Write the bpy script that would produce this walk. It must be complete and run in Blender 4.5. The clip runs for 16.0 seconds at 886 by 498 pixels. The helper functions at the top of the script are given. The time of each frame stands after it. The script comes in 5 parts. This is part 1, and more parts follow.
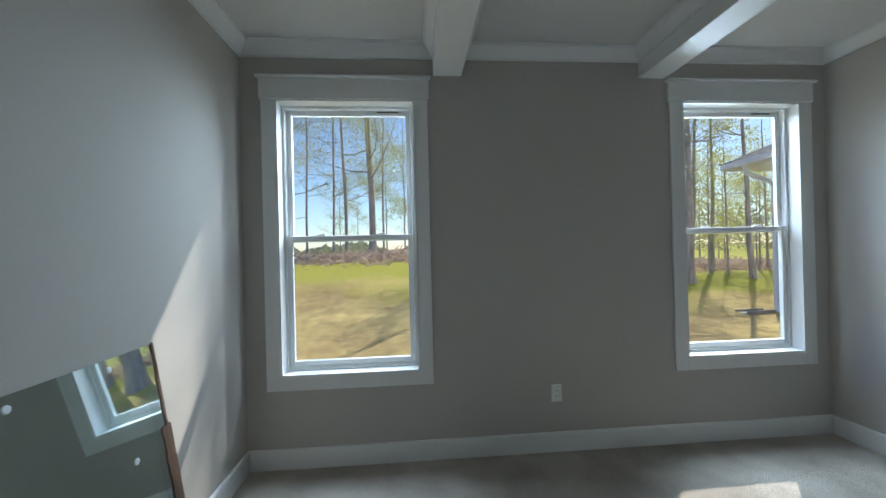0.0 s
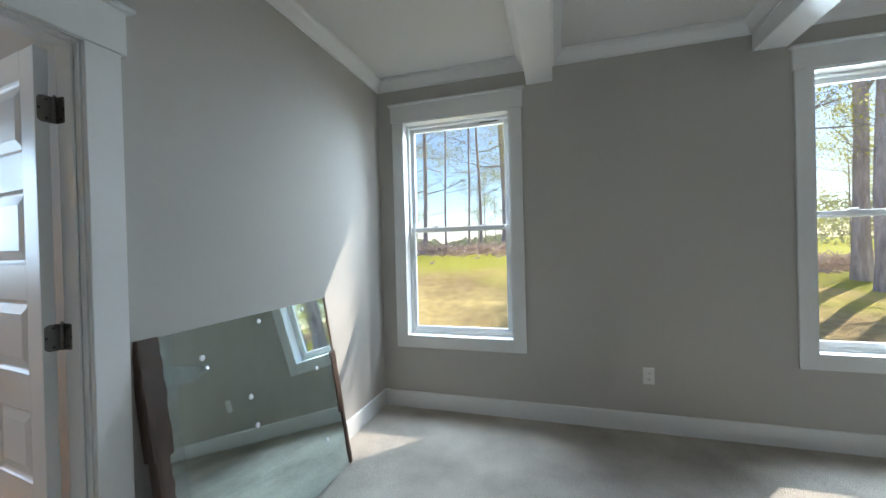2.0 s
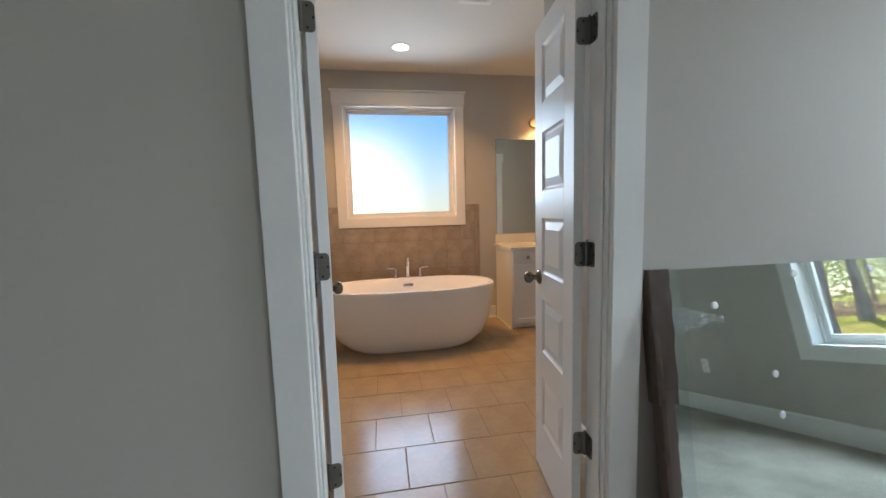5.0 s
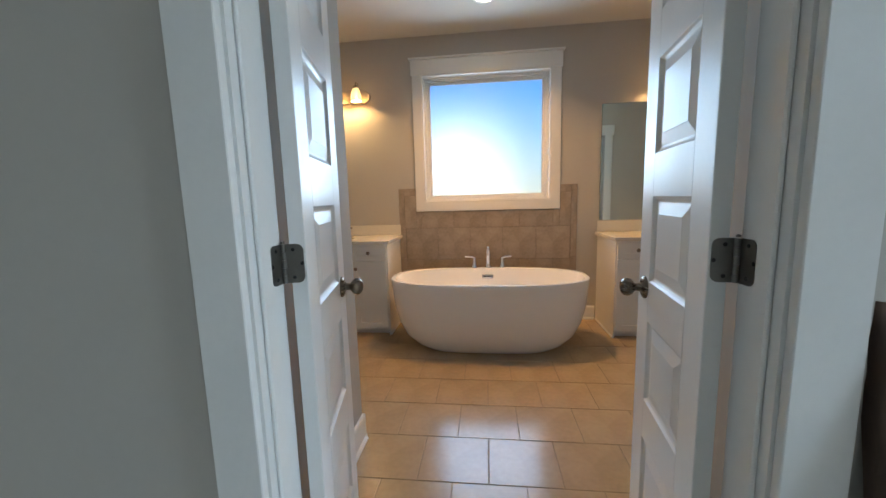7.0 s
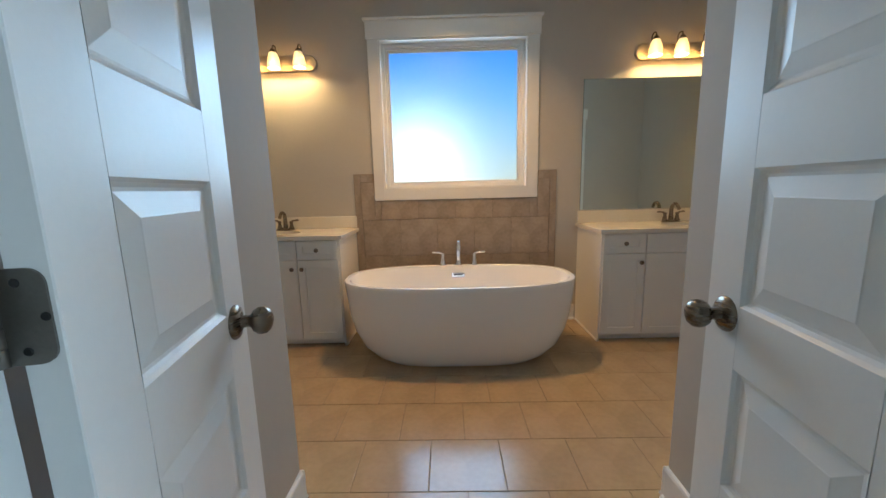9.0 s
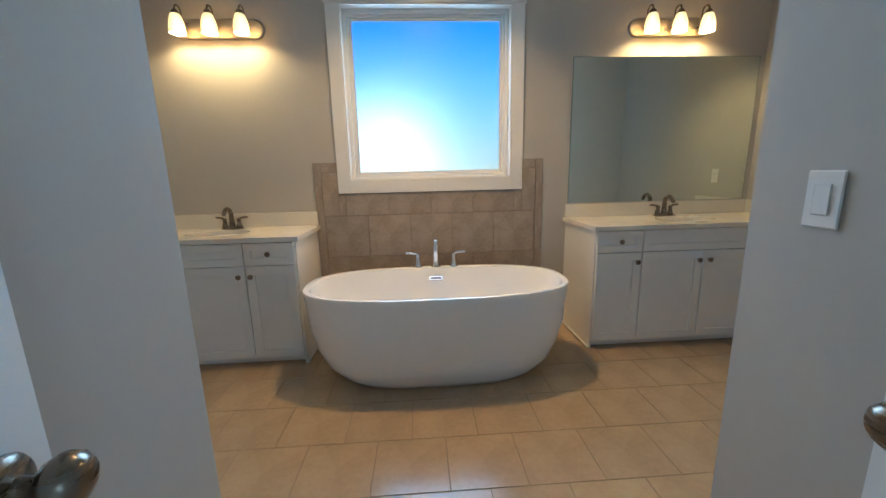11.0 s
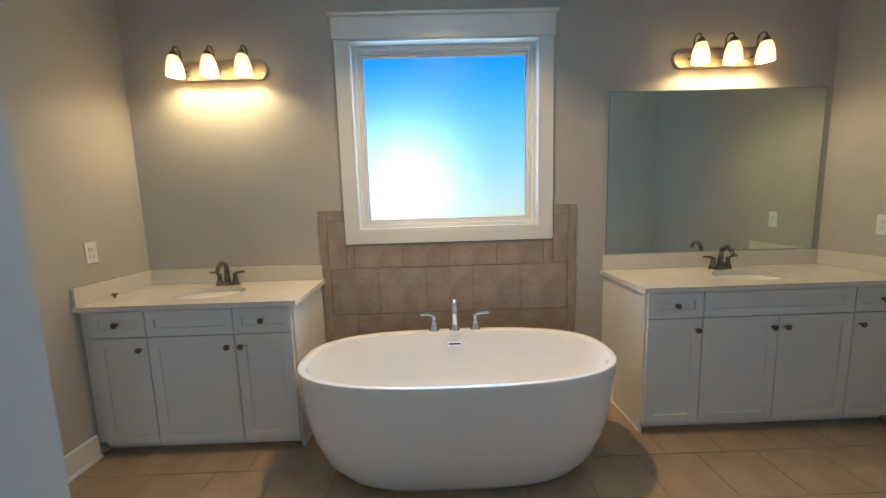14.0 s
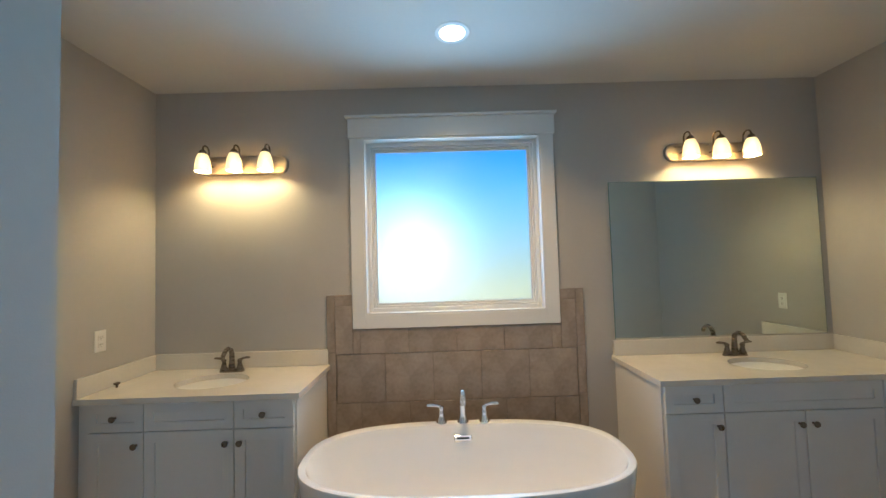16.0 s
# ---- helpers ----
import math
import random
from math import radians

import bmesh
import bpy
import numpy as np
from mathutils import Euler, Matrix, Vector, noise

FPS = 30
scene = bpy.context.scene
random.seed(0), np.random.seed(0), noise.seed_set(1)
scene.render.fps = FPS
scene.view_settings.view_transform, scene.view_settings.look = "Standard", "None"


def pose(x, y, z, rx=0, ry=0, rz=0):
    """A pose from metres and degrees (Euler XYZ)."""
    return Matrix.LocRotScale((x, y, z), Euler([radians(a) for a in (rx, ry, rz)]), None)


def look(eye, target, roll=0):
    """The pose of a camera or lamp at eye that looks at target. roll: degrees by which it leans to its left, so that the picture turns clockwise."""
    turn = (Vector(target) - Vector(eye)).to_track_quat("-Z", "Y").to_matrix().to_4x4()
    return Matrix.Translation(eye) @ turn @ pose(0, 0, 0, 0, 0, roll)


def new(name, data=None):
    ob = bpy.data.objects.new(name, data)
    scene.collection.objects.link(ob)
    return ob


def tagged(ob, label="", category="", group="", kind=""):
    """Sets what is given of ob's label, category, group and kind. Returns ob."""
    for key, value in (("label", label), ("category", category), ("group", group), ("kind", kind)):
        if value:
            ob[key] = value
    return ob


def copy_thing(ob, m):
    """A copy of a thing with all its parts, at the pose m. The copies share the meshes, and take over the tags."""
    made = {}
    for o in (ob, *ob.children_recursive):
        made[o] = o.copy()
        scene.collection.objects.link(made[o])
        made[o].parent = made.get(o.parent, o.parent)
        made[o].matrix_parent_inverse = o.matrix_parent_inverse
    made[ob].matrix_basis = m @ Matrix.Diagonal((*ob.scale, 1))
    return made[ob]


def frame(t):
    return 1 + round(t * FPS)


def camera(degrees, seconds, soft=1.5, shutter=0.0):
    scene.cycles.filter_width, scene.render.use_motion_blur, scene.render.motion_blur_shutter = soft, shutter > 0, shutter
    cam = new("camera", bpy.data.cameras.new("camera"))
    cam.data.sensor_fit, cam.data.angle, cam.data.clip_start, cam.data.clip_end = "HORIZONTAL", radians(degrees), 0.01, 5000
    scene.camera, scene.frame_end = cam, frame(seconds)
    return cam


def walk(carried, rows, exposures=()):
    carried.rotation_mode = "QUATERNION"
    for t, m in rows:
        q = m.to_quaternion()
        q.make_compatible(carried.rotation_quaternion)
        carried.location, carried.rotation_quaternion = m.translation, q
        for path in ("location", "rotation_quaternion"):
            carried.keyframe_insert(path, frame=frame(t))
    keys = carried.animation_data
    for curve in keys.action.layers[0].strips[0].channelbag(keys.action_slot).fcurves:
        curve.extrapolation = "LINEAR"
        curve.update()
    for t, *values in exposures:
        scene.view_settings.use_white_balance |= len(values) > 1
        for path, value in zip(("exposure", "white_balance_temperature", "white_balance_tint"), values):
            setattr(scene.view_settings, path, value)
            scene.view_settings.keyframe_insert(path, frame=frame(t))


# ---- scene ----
cam = camera(100.0, 16.0)
PATH = [
    (0, (0.004, 0.053, 1.416), (0.155, 2.047, 1.422), -1.4),
    (0.5, (0.074, -0.133, 1.42), (0.143, 1.866, 1.408), -1.4),
    (1, (0.176, -0.277, 1.408), (0.062, 1.72, 1.391), -1.4),
    (1.5, (0.275, -0.366, 1.388), (-0.029, 1.611, 1.376), -1.5),
    (2, (0.346, -0.385, 1.369), (-0.235, 1.529, 1.355), -1.5),
    (2.5, (0.39, -0.371, 1.347), (-0.54, 1.399, 1.314), -1.5),
    (3, (0.373, -0.376, 1.334), (-0.947, 1.125, 1.277), -1.4),
    (3.5, (0.296, -0.381, 1.312), (-1.29, 0.834, 1.225), -1.4),
    (4, (0.152, -0.366, 1.288), (-1.628, 0.537, 1.158), -1.4),
    (4.5, (0.054, -0.351, 1.277), (-1.853, 0.226, 1.101), -1.4),
    (5, (-0.024, -0.284, 1.268), (-1.988, 0.035, 1.065), -1.6),
    (5.2, (-0.055, -0.25, 1.264), (-2.031, -0.013, 1.065), -1.6),
    (7.3, (-0.535, -0.042, 1.222), (-2.501, -0.283, 0.946), -1.6),
    (7.5, (-0.581, -0.039, 1.212), (-2.547, -0.271, 0.93), -1.5),
    (8, (-0.727, -0.041, 1.209), (-2.695, -0.234, 0.911), -1.5),
    (8.5, (-0.829, -0.059, 1.198), (-2.801, -0.185, 0.887), -1.4),
    (9, (-0.931, -0.104, 1.205), (-2.904, -0.14, 0.881), -1.4),
    (9.5, (-1.022, -0.131, 1.209), (-2.993, -0.084, 0.871), -1.4),
    (9.7, (-1.059, -0.139, 1.207), (-3.028, -0.055, 0.862), -1.4),
    (11.8, (-1.441, -0.116, 1.253), (-3.393, -0.029, 0.829), -1.6),
    (12, (-1.474, -0.112, 1.255), (-3.428, -0.046, 0.834), -1.7),
    (12.5, (-1.577, -0.13, 1.267), (-3.534, -0.075, 0.859), -1.6),
    (13, (-1.661, -0.14, 1.286), (-3.623, -0.093, 0.901), -1.6),
    (13.5, (-1.676, -0.136, 1.323), (-3.645, -0.096, 0.977), -1.7),
    (14, (-1.675, -0.13, 1.379), (-3.659, -0.097, 1.127), -1.7),
    (14.5, (-1.664, -0.131, 1.433), (-3.658, -0.102, 1.282), -1.7),
    (15, (-1.663, -0.135, 1.473), (-3.663, -0.111, 1.422), -1.7),
    (15.5, (-1.653, -0.136, 1.511), (-3.653, -0.115, 1.528), -1.7),
    (16, (-1.654, -0.141, 1.524), (-3.652, -0.125, 1.61), -1.7),
]
EXPOSE = [(0.0, 0.17, 6200, 11), (0.5, 0.24, 6200, 11), (1.0, 0.56, 6250, 11), (1.5, 0.70, 6350, 12), (2.5, 0.76, 6500, 14), (3.5, 0.36, 6500, 13), (5.0, 0.86, 6850, 16), (7.4, 0.74, 6350, 10), (9.5, 0.68, 5800, 4), (12.0, 0.84, 4900, -2), (16.0, 0.70, 4950, -2)]
walk(cam, [(t, look(eye, target, roll)) for t, eye, target, roll in PATH], EXPOSE)

# ---- world, sun, window light ----
world = bpy.data.worlds.new("World")
scene.world = world
world.use_nodes = True
wn = world.node_tree.nodes
sky = wn.new("ShaderNodeTexSky")
sky.sky_type, sky.sun_disc = "NISHITA", False
SUN_DIR = Vector((0.92, 1.0, 1.30)).normalized()
sky.sun_elevation = math.asin(SUN_DIR.z)
sky.sun_rotation = math.atan2(SUN_DIR.x, SUN_DIR.y)
sky.air_density, sky.dust_density, sky.ozone_density = 1.0, 0.25, 3.0
wn["Background"].inputs["Strength"].default_value = 0.15
world.node_tree.links.new(sky.outputs[0], wn["Background"].inputs["Color"])


def lamp(name, kind, m, energy, color, **more):
    data = bpy.data.lights.new(name, kind)
    data.energy, data.color = energy, color
    for key, value in more.items():
        if key == "size":
            data.size = value
        elif key == "size_y":
            data.shape, data.size_y = "RECTANGLE", value
        elif key == "radius":
            data.shadow_soft_size = value
        elif key == "spread":
            data.spread = radians(value)
        elif key == "angle":
            data.angle = radians(value)
        elif key == "spot":
            data.spot_size, data.spot_blend = radians(value), 0.6
    ob = new(name, data)
    ob.matrix_basis = m
    return ob


lamp("sun", "SUN", look(SUN_DIR * 30, (0, 0, 0)), 5.0, (1.0, 0.95, 0.86), angle=0.6)
DAY = (0.66, 0.85, 1.0)
WARM = (1.0, 0.62, 0.25)
# sky light at the openings
lamp("window_skylight", "AREA", look((2.39, 3.20, 2.40), (1.4, 1.0, 1.0)), 84, DAY, size=0.95, size_y=1.1, spread=150)
lamp("window_skylight", "AREA", look((-0.45, 3.20, 2.50), (-0.30, 1.2, 0.95)), 60, DAY, size=0.95, size_y=0.9, spread=150)
lamp("window_skylight", "AREA", look((-4.306, -0.041, 1.806), (-2.0, -0.041, 1.806)), 12, (0.52, 0.77, 1.0), size=1.05, size_y=1.04, spread=140)

# ---- materials ----


def mat(name, base, rough=0.5, metal=0.0, vary=0.06, scale=6.0, fine=90.0, bump=0.02, bump_scale=None,
        tint=None, spec=0.5, coat=0.0, stretch=(1, 1, 1), rough_vary=0.08, random_vary=0.0, dist=0.01):
    m = bpy.data.materials.new(name)
    m.use_nodes = True
    nt = m.node_tree
    n, l = nt.nodes, nt.links
    b = n["Principled BSDF"]
    tc = n.new("ShaderNodeTexCoord")
    mp = n.new("ShaderNodeMapping")
    mp.inputs["Scale"].default_value = stretch
    l.new(tc.outputs["Object"], mp.inputs["Vector"])
    big = n.new("ShaderNodeTexNoise")
    big.inputs["Scale"].default_value, big.inputs["Detail"].default_value = scale, 4
    small = n.new("ShaderNodeTexNoise")
    small.inputs["Scale"].default_value, small.inputs["Detail"].default_value = fine, 3
    for q in (big, small):
        l.new(mp.outputs[0], q.inputs["Vector"])
    add = n.new("ShaderNodeMath")
    add.operation = "MULTIPLY_ADD"
    l.new(small.outputs[0], add.inputs[0])
    add.inputs[1].default_value = 0.5
    l.new(big.outputs[0], add.inputs[2])
    ramp = n.new("ShaderNodeValToRGB")
    other = tint or base
    ramp.color_ramp.elements[0].position, ramp.color_ramp.elements[1].position = 0.5, 1.0
    ramp.color_ramp.elements[0].color = (*[c * (1 - vary) for c in base], 1)
    ramp.color_ramp.elements[1].color = (*[min(1, c * (1 + vary)) for c in other], 1)
    l.new(add.outputs[0], ramp.inputs[0])
    col = ramp.outputs[0]
    if random_vary:
        oi = n.new("ShaderNodeObjectInfo")
        hsv = n.new("ShaderNodeHueSaturation")
        mr = n.new("ShaderNodeMapRange")
        mr.inputs["To Min"].default_value, mr.inputs["To Max"].default_value = 1 - random_vary, 1 + random_vary
        l.new(oi.outputs["Random"], mr.inputs["Value"])
        l.new(mr.outputs[0], hsv.inputs["Value"])
        l.new(col, hsv.inputs["Color"])
        col = hsv.outputs[0]
    l.new(col, b.inputs["Base Color"])
    mr2 = n.new("ShaderNodeMapRange")
    mr2.inputs["From Min"].default_value, mr2.inputs["From Max"].default_value = 0.3, 0.7
    mr2.inputs["To Min"].default_value, mr2.inputs["To Max"].default_value = max(0.02, rough - rough_vary), min(1, rough + rough_vary)
    l.new(big.outputs[0], mr2.inputs["Value"])
    l.new(mr2.outputs[0], b.inputs["Roughness"])
    b.inputs["Metallic"].default_value = metal
    b.inputs["Specular IOR Level"].default_value = spec
    b.inputs["Coat Weight"].default_value = coat
    if bump:
        bn = n.new("ShaderNodeTexNoise")
        bn.inputs["Scale"].default_value, bn.inputs["Detail"].default_value = bump_scale or fine * 1.7, 3
        l.new(mp.outputs[0], bn.inputs["Vector"])
        bp = n.new("ShaderNodeBump")
        bp.inputs["Strength"].default_value, bp.inputs["Distance"].default_value = bump, dist
        l.new(bn.outputs[0], bp.inputs["Height"])
        l.new(bp.outputs[0], b.inputs["Normal"])
    return m


def glow(name, color, strength):
    m = bpy.data.materials.new(name)
    m.use_nodes = True
    n, l = m.node_tree.nodes, m.node_tree.links
    b = n["Principled BSDF"]
    b.inputs["Base Color"].default_value = (*[min(1, c) for c in color], 1)
    b.inputs["Emission Color"].default_value = (*color, 1)
    b.inputs["Emission Strength"].default_value = strength
    return m


def thin_glass(name, tint, gloss=0.06, rough=0.0):
    m = bpy.data.materials.new(name)
    m.use_nodes = True
    n, l = m.node_tree.nodes, m.node_tree.links
    n.remove(n["Principled BSDF"])
    tr, gl, mx = n.new("ShaderNodeBsdfTransparent"), n.new("ShaderNodeBsdfGlossy"), n.new("ShaderNodeMixShader")
    tr.inputs["Color"].default_value = (*tint, 1)
    gl.inputs["Roughness"].default_value = rough
    mx.inputs[0].default_value = gloss
    l.new(tr.outputs[0], mx.inputs[1])
    l.new(gl.outputs[0], mx.inputs[2])
    l.new(mx.outputs[0], n["Material Output"].inputs["Surface"])
    return m


M_WALL = mat("greige wall paint", (0.50, 0.475, 0.435), 0.75, vary=0.025, scale=1.3, fine=40, bump=0.10, bump_scale=420, dist=0.002, spec=0.25)
M_CEIL = mat("flat ceiling paint", (0.66, 0.65, 0.62), 0.9, vary=0.02, scale=1.0, fine=40, bump=0.12, bump_scale=300, dist=0.002, spec=0.15)
M_TRIM = mat("white semi gloss trim paint", (0.78, 0.78, 0.765), 0.38, vary=0.025, scale=3, fine=60, bump=0.05, bump_scale=120, dist=0.002)
M_DOOR = mat("white moulded door paint", (0.78, 0.78, 0.77), 0.36, vary=0.02, scale=4, fine=90, bump=0.05, bump_scale=160, dist=0.002)
M_VINYL = mat("white window vinyl", (0.80, 0.81, 0.80), 0.5, vary=0.02, scale=5, fine=80, bump=0.0)
M_CARPET = mat("beige cut pile carpet", (0.60, 0.53, 0.45), 0.95, vary=0.2, scale=2.5, fine=120, bump=1.0, bump_scale=150, spec=0.05, tint=(0.70, 0.64, 0.56), dist=0.03)
M_TILE = mat("tan ceramic floor tile", (0.37, 0.28, 0.178), 0.20, vary=0.06, scale=5.5, fine=34, bump=0.04, bump_scale=26, tint=(0.42, 0.325, 0.21), random_vary=0.025, rough_vary=0.04, dist=0.0006, spec=0.6)
M_WTILE = mat("taupe ceramic wall tile", (0.30, 0.245, 0.19), 0.38, vary=0.13, scale=7, fine=40, bump=0.04, bump_scale=26, tint=(0.37, 0.305, 0.245), random_vary=0.06, dist=0.0008)
M_GROUT = mat("brown cement grout", (0.30, 0.23, 0.15), 0.9, vary=0.15, scale=9, fine=200, bump=0.3, bump_scale=300)
M_WGROUT = mat("taupe cement grout", (0.27, 0.22, 0.175), 0.9, vary=0.12, scale=9, fine=200, bump=0.3, bump_scale=300)
M_TUB = mat("white gloss acrylic", (0.86, 0.855, 0.85), 0.16, vary=0.01, scale=2, fine=30, bump=0.0, coat=0.3, rough_vary=0.03)
M_CAB = mat("white painted cabinet", (0.76, 0.755, 0.735), 0.42, vary=0.02, scale=3, fine=70, bump=0.04, bump_scale=140, dist=0.002)
M_COUNTER = mat("cream cultured marble", (0.74, 0.70, 0.62), 0.22, vary=0.05, scale=4, fine=60, bump=0.0, coat=0.2, rough_vary=0.05)
M_SINK = mat("white sink porcelain", (0.80, 0.78, 0.73), 0.12, vary=0.01, bump=0.0, rough_vary=0.02)
M_NICKEL = mat("aged brushed nickel", (0.22, 0.185, 0.145), 0.28, 1.0, vary=0.08, scale=20, fine=200, bump=0.03, stretch=(1, 1, 8))
M_PLATE = mat("brushed nickel plate", (0.62, 0.55, 0.46), 0.34, 1.0, vary=0.06, scale=12, fine=240, bump=0.05, stretch=(1, 1, 12))
M_BRONZE = mat("antique bronze knob", (0.20, 0.155, 0.12), 0.33, 1.0, vary=0.12, scale=30, fine=200, bump=0.02)
M_HINGE = mat("satin nickel hinge", (0.21, 0.20, 0.185), 0.38, 1.0, vary=0.1, scale=25, fine=240, bump=0.04)
M_CHROME = mat("polished chrome", (0.82, 0.83, 0.85), 0.06, 1.0, vary=0.01, bump=0.0, rough_vary=0.02)
M_DARK = mat("dark slot", (0.015, 0.014, 0.013), 0.7, vary=0.1, bump=0.0)
M_OUTLET = mat("white outlet plastic", (0.82, 0.81, 0.78), 0.35, vary=0.01, bump=0.0)
M_MIRROR = mat("silvered mirror", (0.78, 0.84, 0.78), 0.02, 1.0, vary=0.02, scale=3, fine=10, bump=0.0, rough_vary=0.012)
M_MIRROR2 = mat("dusty silvered mirror", (0.78, 0.92, 0.91), 0.025, 1.0, vary=0.06, scale=3.5, fine=9, bump=0.012, bump_scale=3.0, rough_vary=0.02)
M_GLASSEDGE = mat("green glass edge", (0.12, 0.22, 0.18), 0.15, vary=0.05, bump=0.0)
M_BOARD = mat("brown corrugated cardboard", (0.18, 0.12, 0.09), 0.42, vary=0.30, scale=8, fine=60, bump=0.25, bump_scale=70, stretch=(1, 1, 0.25))
M_FILM = thin_glass("clear shrink film", (0.95, 0.96, 0.97), 0.09, 0.22)
M_DOT = mat("white foam dot", (0.82, 0.84, 0.86), 0.6, vary=0.03, bump=0.05)
M_PANE = thin_glass("clear window glass", (0.95, 0.97, 0.97), 0.04)
M_BULB = glow("lit lamp bulb", (1.0, 0.88, 0.62), 9.0)
M_CAN = glow("lit downlight lens", (1.0, 0.84, 0.60), 7.0)

# frosted shade: partly lets the bulb through, glows with it
M_SHADE = bpy.data.materials.new("frosted white glass shade")
M_SHADE.use_nodes = True
_n, _l = M_SHADE.node_tree.nodes, M_SHADE.node_tree.links
_b = _n["Principled BSDF"]
_b.inputs["Base Color"].default_value = (0.85, 0.80, 0.68, 1)
_b.inputs["Roughness"].default_value = 0.35
_b.inputs["Emission Color"].default_value = (1.0, 0.80, 0.47, 1)
_b.inputs["Emission Strength"].default_value = 0.30
_t, _m = _n.new("ShaderNodeBsdfTransparent"), _n.new("ShaderNodeMixShader")
_t.inputs["Color"].default_value = (1.0, 0.86, 0.62, 1)
_m.inputs[0].default_value = 0.24
_l.new(_b.outputs[0], _m.inputs[1])
_l.new(_t.outputs[0], _m.inputs[2])
_l.new(_m.outputs[0], _n["Material Output"].inputs["Surface"])

# frosted privacy glass
M_FROST = bpy.data.materials.new("frosted privacy glass")
M_FROST.use_nodes = True
_n, _l = M_FROST.node_tree.nodes, M_FROST.node_tree.links
_n.remove(_n["Principled BSDF"])
_r = _n.new("ShaderNodeBsdfRefraction")
_r.inputs["Color"].default_value = (0.97, 0.99, 1.0, 1)
_r.inputs["IOR"].default_value, _r.inputs["Roughness"].default_value = 1.45, 0.44
_g, _m = _n.new("ShaderNodeBsdfGlossy"), _n.new("ShaderNodeMixShader")
_g.inputs["Roughness"].default_value = 0.3
_m.inputs[0].default_value = 0.04
_nz, _bp = _n.new("ShaderNodeTexNoise"), _n.new("ShaderNodeBump")
_nz.inputs["Scale"].default_value = 160
_bp.inputs["Strength"].default_value, _bp.inputs["Distance"].default_value = 0.25, 0.002
_l.new(_nz.outputs[0], _bp.inputs["Height"])
_l.new(_bp.outputs[0], _r.inputs["Normal"])
_l.new(_r.outputs[0], _m.inputs[1])
_l.new(_g.outputs[0], _m.inputs[2])
_l.new(_m.outputs[0], _n["Material Output"].inputs["Surface"])

# outdoors
M_LAWN = mat("dry spring lawn", (0.66, 0.45, 0.20), 0.9, vary=0.42, scale=0.45, fine=5, bump=0.6, bump_scale=60, tint=(0.58, 0.44, 0.17), spec=0.1, dist=0.03)
_n, _l = M_LAWN.node_tree.nodes, M_LAWN.node_tree.links
_tc, _sx, _nz = _n.new("ShaderNodeTexCoord"), _n.new("ShaderNodeSeparateXYZ"), _n.new("ShaderNodeTexNoise")
_nz.inputs["Scale"].default_value, _nz.inputs["Detail"].default_value = 0.5, 5
_l.new(_tc.outputs["Object"], _sx.inputs[0])
_l.new(_tc.outputs["Object"], _nz.inputs["Vector"])
_ma = _n.new("ShaderNodeMath")
_ma.operation = "MULTIPLY_ADD"
_l.new(_nz.outputs[0], _ma.inputs[0])
_ma.inputs[1].default_value = 10.0
_l.new(_sx.outputs["Y"], _ma.inputs[2])
_mr = _n.new("ShaderNodeMapRange")
_mr.interpolation_type = "SMOOTHSTEP"
_mr.inputs["From Min"].default_value, _mr.inputs["From Max"].default_value = 13.6, 17.6
_l.new(_ma.outputs[0], _mr.inputs["Value"])
_mx = _n.new("ShaderNodeMix")
_mx.data_type = "RGBA"
_old = _n["Principled BSDF"].inputs["Base Color"].links[0].from_socket
_l.new(_mr.outputs[0], _mx.inputs["Factor"])
_l.new(_old, _mx.inputs["A"])
_mx.inputs["B"].default_value = (0.45, 0.42, 0.07, 1)
_l.new(_mx.outputs["Result"], _n["Principled BSDF"].inputs["Base Color"])
M_BLADE = mat("yellow green grass blade", (0.42, 0.32, 0.12), 0.8, vary=0.3, scale=0.45, fine=6, bump=0.0, tint=(0.30, 0.32, 0.06), spec=0.1)
M_STRAW = mat("dead leaves and pine straw", (0.58, 0.42, 0.32), 0.9, vary=0.35, scale=3, fine=30, bump=0.4, bump_scale=40, tint=(0.66, 0.53, 0.43), spec=0.1)
M_BARK = mat("grey brown pine bark", (0.45, 0.39, 0.37), 0.9, vary=0.4, scale=6, fine=20, bump=0.9, bump_scale=14, stretch=(1, 1, 0.2), spec=0.1, dist=0.05)
M_TWIG = mat("bare grey twig bark", (0.37, 0.33, 0.31), 0.9, vary=0.3, scale=3, fine=20, bump=0.0, spec=0.1)
M_NEEDLE = mat("pine needles", (0.16, 0.21, 0.08), 0.75, vary=0.35, scale=0.8, fine=5, bump=0.0, tint=(0.36, 0.34, 0.10), spec=0.2)
M_LEAF = mat("young spring leaves", (0.34, 0.37, 0.07), 0.7, vary=0.35, scale=0.8, fine=5, bump=0.0, tint=(0.52, 0.47, 0.11), spec=0.2)
# distance haze is mixed into these pale foliage colours
M_FARWOOD = mat("far woods tinted for haze", (0.32, 0.35, 0.22), 0.95, vary=0.3, scale=0.12, fine=1.1, bump=0.0, tint=(0.44, 0.43, 0.34), spec=0.05)


def translucent(m, amount, color):
    """Lets light through thin leaves."""
    n, l = m.node_tree.nodes, m.node_tree.links
    tr, mx = n.new("ShaderNodeBsdfTranslucent"), n.new("ShaderNodeMixShader")
    tr.inputs["Color"].default_value = color
    mx.inputs[0].default_value = amount
    l.new(n["Principled BSDF"].outputs[0], mx.inputs[1])
    l.new(tr.outputs[0], mx.inputs[2])
    l.new(mx.outputs[0], n["Material Output"].inputs["Surface"])


